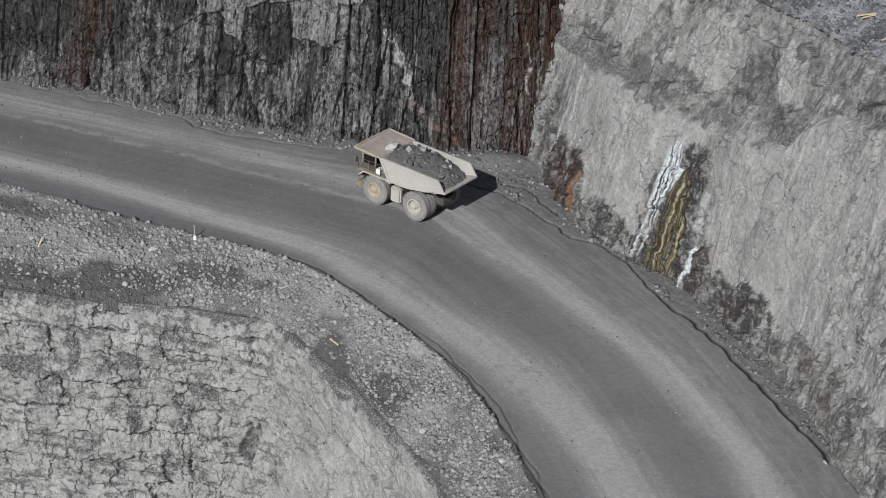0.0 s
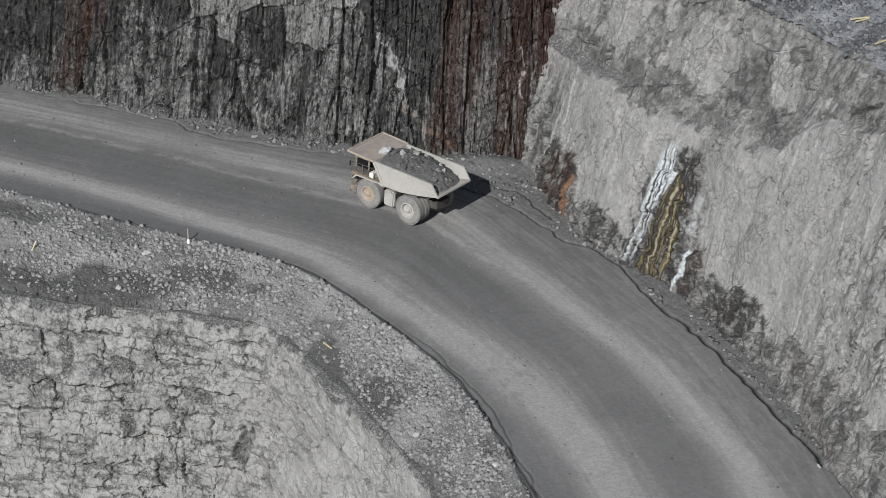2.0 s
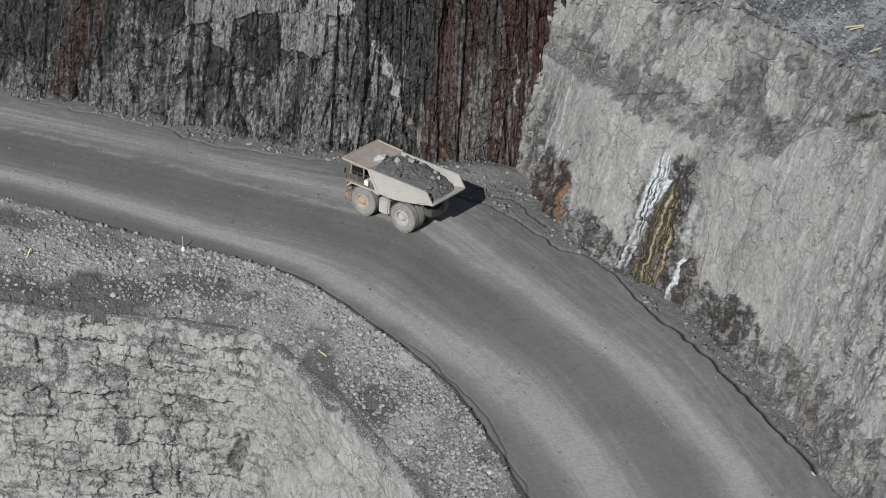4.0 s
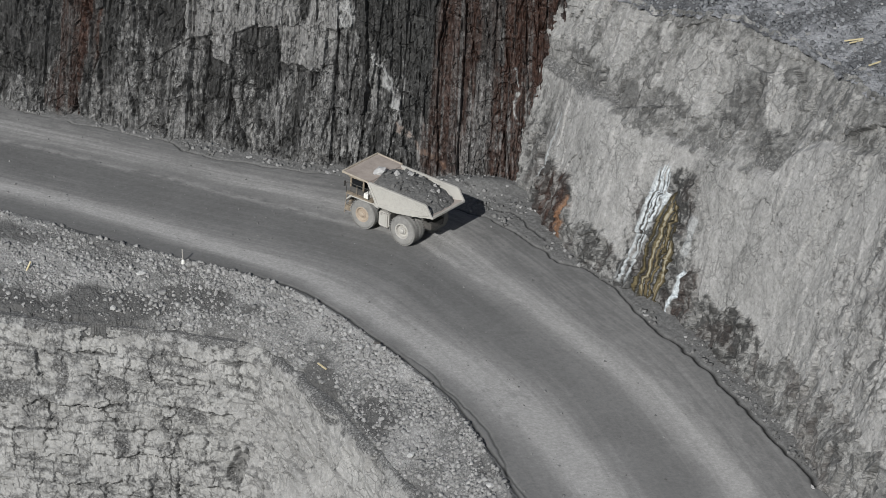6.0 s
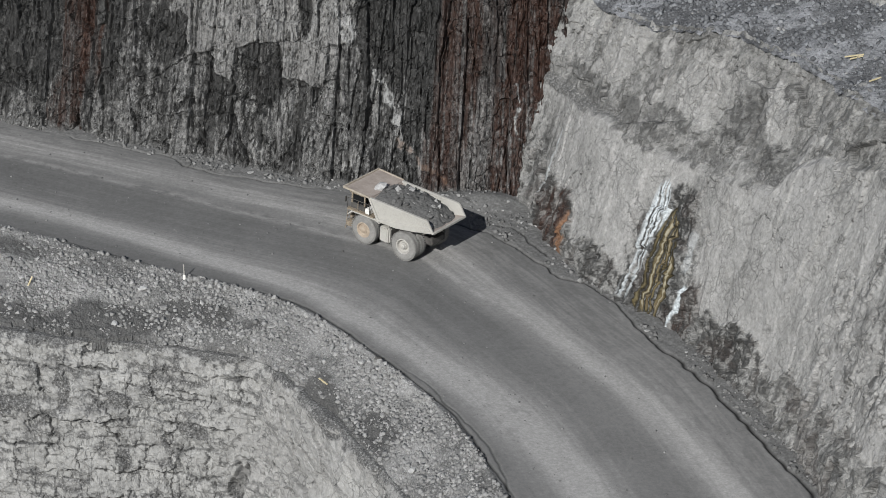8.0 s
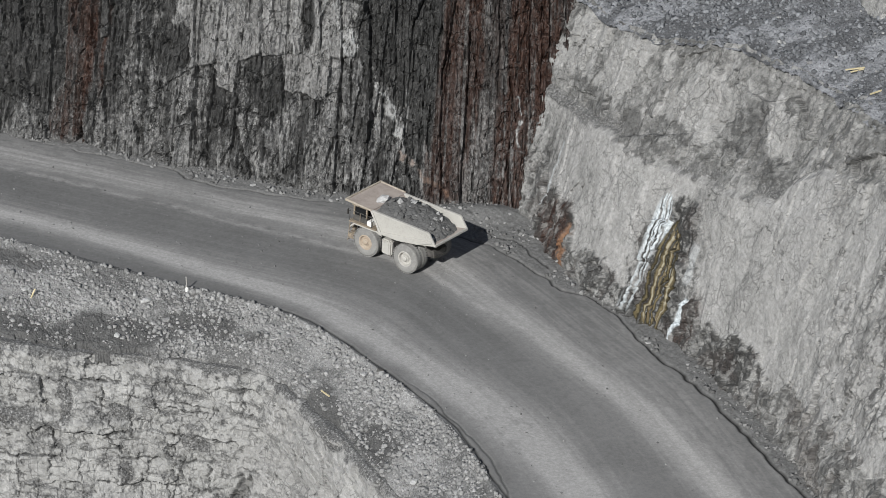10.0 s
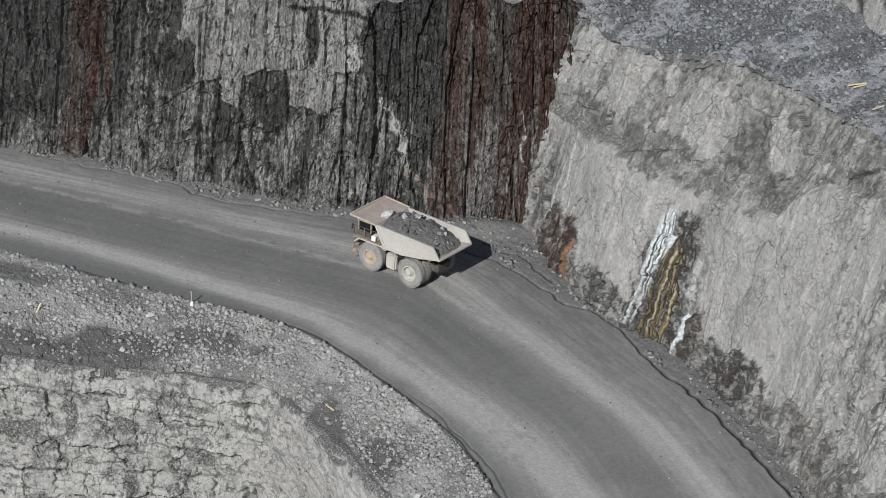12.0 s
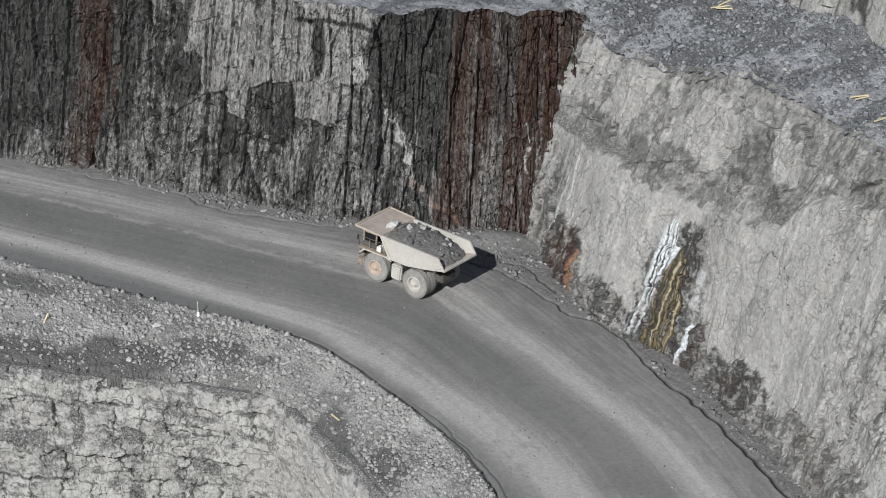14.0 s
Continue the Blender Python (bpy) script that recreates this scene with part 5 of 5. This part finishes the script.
# rubble on the bench
s, k = rng.uniform(0, 74, 15000), rng.uniform(-0.5, 16, 15000)
x, y, z = bench_places(s, k)
heap_of("bench_rubble", np.stack([x, y, z], 1), sizes_of(len(s), 0.06, 0.38, 4), STONE_BENCH, "broken blue-grey rock covering the upper bench", "rubble")
# grit on the road
s, w = rng.uniform(36, 122, 500), rng.uniform(0.02, 0.85, 500)
x, y = strip_at(INNER, OUTER, s, w)
z, _ = road_relief(s, w, x, y)
heap_of("road_grit", np.stack([x, y, z + 0.02], 1), sizes_of(len(s), 0.04, 0.15, 3), STONE, "scattered grit on the packed haul road", "grit")


def lay_stone(mesh, at, size, tilt, parent=None, name="stone"):
    ob = new(name, mesh)
    ob.matrix_world = Matrix.Translation(at) @ Euler(tilt).to_matrix().to_4x4() @ Matrix.Diagonal((size[0], size[1], size[2], 1))
    if parent:
        ob.parent = parent
        ob.matrix_parent_inverse = parent.matrix_world.inverted()
    return ob


verge_ob = bpy.data.objects["ground_verge"]
s, w = rng.uniform(38, 116, 260), rng.uniform(0.05, 1.0, 260)
x, y = strip_at(INNER, BRINK, s, w)
z, _ = verge_relief(s, w, x, y)
for i in range(260):
    d = (0.22 + 0.5 * rng.random() ** 4) * (1.0 if s[i] < 86 else 0.7)
    lay_stone(STONES[i % 8], (x[i], y[i], z[i] + 0.12 * d), (d, d * rng.uniform(0.6, 1), d * rng.uniform(0.5, 0.9)), (rng.uniform(-0.4, 0.4), rng.uniform(-0.4, 0.4), rng.uniform(0, 6.28)), verge_ob)
road_ob = bpy.data.objects["road"]
s, w = rng.uniform(38, 116, 90), rng.uniform(0.9, 1.0, 90)
x, y = strip_at(INNER, OUTER, s, w)
z, _ = road_relief(s, w, x, y)
for i in range(90):
    d = 0.22 + 0.4 * rng.random() ** 2.5
    lay_stone(STONES[i % 8], (x[i], y[i], z[i] + 0.12 * d), (d, d * rng.uniform(0.6, 1), d * rng.uniform(0.5, 0.9)), (rng.uniform(-0.4, 0.4), rng.uniform(-0.4, 0.4), rng.uniform(0, 6.28)), road_ob)
bench_ob = bpy.data.objects["ground_bench"]
s, k = rng.uniform(4, 66, 150), rng.uniform(0, 17, 150)
x, y, z = bench_places(s, k)
for i in range(150):
    d = 0.25 + 0.45 * rng.random() ** 3
    lay_stone(STONES[i % 8], (x[i], y[i], z[i] + 0.12 * d), (d, d * rng.uniform(0.6, 1), d * rng.uniform(0.5, 0.9)), (rng.uniform(-0.4, 0.4), rng.uniform(-0.4, 0.4), rng.uniform(0, 6.28)), bench_ob)

# ---- the truck's load ----
gx, gy = np.meshgrid(np.linspace(-2.75, 4.05, 70), np.linspace(-2.32, 2.32, 48), indexing="ij")
floor = np.interp(gx, [-3.03, -1.2, 0.95, 2.9, 4.0], [3.7, 3.3, 3.0, 3.0, 4.7])
crown = np.interp(gx, [-2.75, -2.2, -1.2, 0.5, 2.2, 3.4, 4.05], [3.62, 3.95, 4.6, 5.05, 5.2, 5.1, 4.85])
heap = crown - 0.75 * np.abs(gy / 2.32) ** 2.2 + 0.6 * (fbm(gx * 1.2, gy * 1.2, 221, 5, 0.68) - 0.5)
heap = np.minimum(heap, np.where(np.abs(gy) > 2.0, 4.62, 9.0))
load = grid_mesh("ore_load", np.stack([gx, gy, np.maximum(heap, floor - 0.05)], -1), STONE_DARK)
load.matrix_world = TRUCK
tagged(load, "heap of dark broken rock filling the truck's dump body", "rock load")
for i in range(110):
    px, py = rng.uniform(-2.5, 3.7), rng.uniform(-2.0, 2.0)
    top = float(np.interp(px, [-2.75, -2.2, -1.2, 0.5, 2.2, 3.4, 4.05], [3.62, 3.95, 4.6, 5.05, 5.2, 5.1, 4.85]) - 0.75 * abs(py / 2.32) ** 2.2)
    d = 0.18 + 0.6 * rng.random() ** 2.5
    ob = lay_stone((ORE + STONES[:2])[i % 7], TRUCK @ Vector((px, py, top)), (d, d * rng.uniform(0.6, 1), d * rng.uniform(0.6, 1)), (rng.uniform(-1, 1), rng.uniform(-1, 1), rng.uniform(0, 6.28)), None, "ore_lump")
    ob.parent, ob.matrix_parent_inverse = load, load.matrix_world.inverted()
big = lay_stone(stone_mesh("boulder", STONE_PALE, 0.22, 77), TRUCK @ Vector((4.4, 0.35, 5.0)), (1.5, 1.15, 0.95), (0.1, -0.2, 0.5), None, "boulder")
tagged(big, "large pale boulder riding at the front of the load", "boulder")

# ---- small things beside the road ----
STRAW = worn("yellow_timber", (0.4, 0.34, 0.2), (0.52, 0.46, 0.32), 0.8, 6.0)


def on_verge(s, w):
    x, y = strip_at(INNER, BRINK, np.array([s]), np.array([w]))
    z, _ = verge_relief(np.array([s]), np.array([w]), x, y)
    return Vector((x[0], y[0], z[0]))


post = new("marker_post")
part("post", block((-0.04, -0.04, -0.2), (0.04, 0.04, 1.35), 0.012), HUB, post)
part("post_foot", lathe([(-0.1, 0.17), (0.2, 0.14), (0.3, 0.07)], 12), WHITE, post).matrix_local = pose(0, 0, 0, 90)
post.matrix_world = Matrix.Translation(on_verge(62.4, 0.09)) @ pose(0, 0, 0, 4, -3, 20)
tagged(post, "white marker post in a footing beside the haul road", "marker post")
lump = lay_stone(stone_mesh("tyre_scrap", UNDER, 0.3, 81), on_verge(63.6, 0.01) + Vector((0, 0, 0.06)), (0.55, 0.3, 0.22), (0, 0, 0.5), None, "rubber_scrap")
tagged(lump, "black rubber scrap lying at the road's edge", "scrap")
lump = lay_stone(stone_mesh("rubber_scrap", UNDER, 0.4, 82), on_verge(84.6, 0.06) + Vector((0, 0, 0.1)), (0.7, 0.35, 0.6), (0.2, 0.3, 0.5), None, "rubber_scrap")
tagged(lump, "black rubber scrap lying at the road's edge", "scrap")
for s0, w0, d, seed in ((83.6, 0.24, 0.95, 83), (107.0, 0.2, 0.9, 84), (59.0, 0.36, 0.95, 85), (97.4, 0.8, 0.9, 86), (57.2, 0.82, 0.8, 87), (45.6, 0.5, 0.7, 88)):
    b = lay_stone(stone_mesh("boulder", STONE_PALE, 0.25, seed), on_verge(s0, w0) + Vector((0, 0, 0.15 * d)), (d, 0.75 * d, 0.65 * d), (0.2, 0.1, seed * 1.0), None, "boulder")
    tagged(b, "pale angular boulder lying on the rubble shoulder", "boulder", "boulders on the shoulder")


def stick(at, along, length, label):
    ob = part("timber_offcut", block((-length / 2, -0.07, -0.05), (length / 2, 0.07, 0.05), 0.015), STRAW)
    ob.matrix_world = Matrix.Translation(at) @ Vector(along).to_track_quat("X", "Z").to_matrix().to_4x4()
    return tagged(ob, label, "timber offcut", "scrap timber")


stick(on_verge(82.2, 0.79) + Vector((0, 0, 0.12)), (0.8, -0.9, -0.15), 1.1, "pale timber offcut lying on the shoulder rubble")
stick(on_verge(46.4, 0.55) + Vector((0, 0, 0.2)), (0.25, 0.3, 0.5), 0.9, "pale timber offcut leaning in the shoulder rubble")


def on_bench(s, k):
    x, y, z = bench_places(np.array([s]), np.array([k]))
    return Vector((x[0], y[0], z[0] + 0.2))


for s0, k0, along, length in ((19.4, 9.2, (1, 0.1, 0.1), 2.2), (20.0, 9.0, (0.9, -0.3, 0.1), 1.6), (19.0, 9.6, (0.8, 0.5, 0.2), 1.4), (46.3, 2.6, (1, 0.1, 0.1), 1.6), (46.7, 2.5, (0.9, 0.3, 0.1), 1.2), (50.5, 2.2, (0.9, 0.5, 0.1), 1.3)):
    stick(on_bench(s0, k0), along, length, "yellow scrap timber lying on the bench rubble")
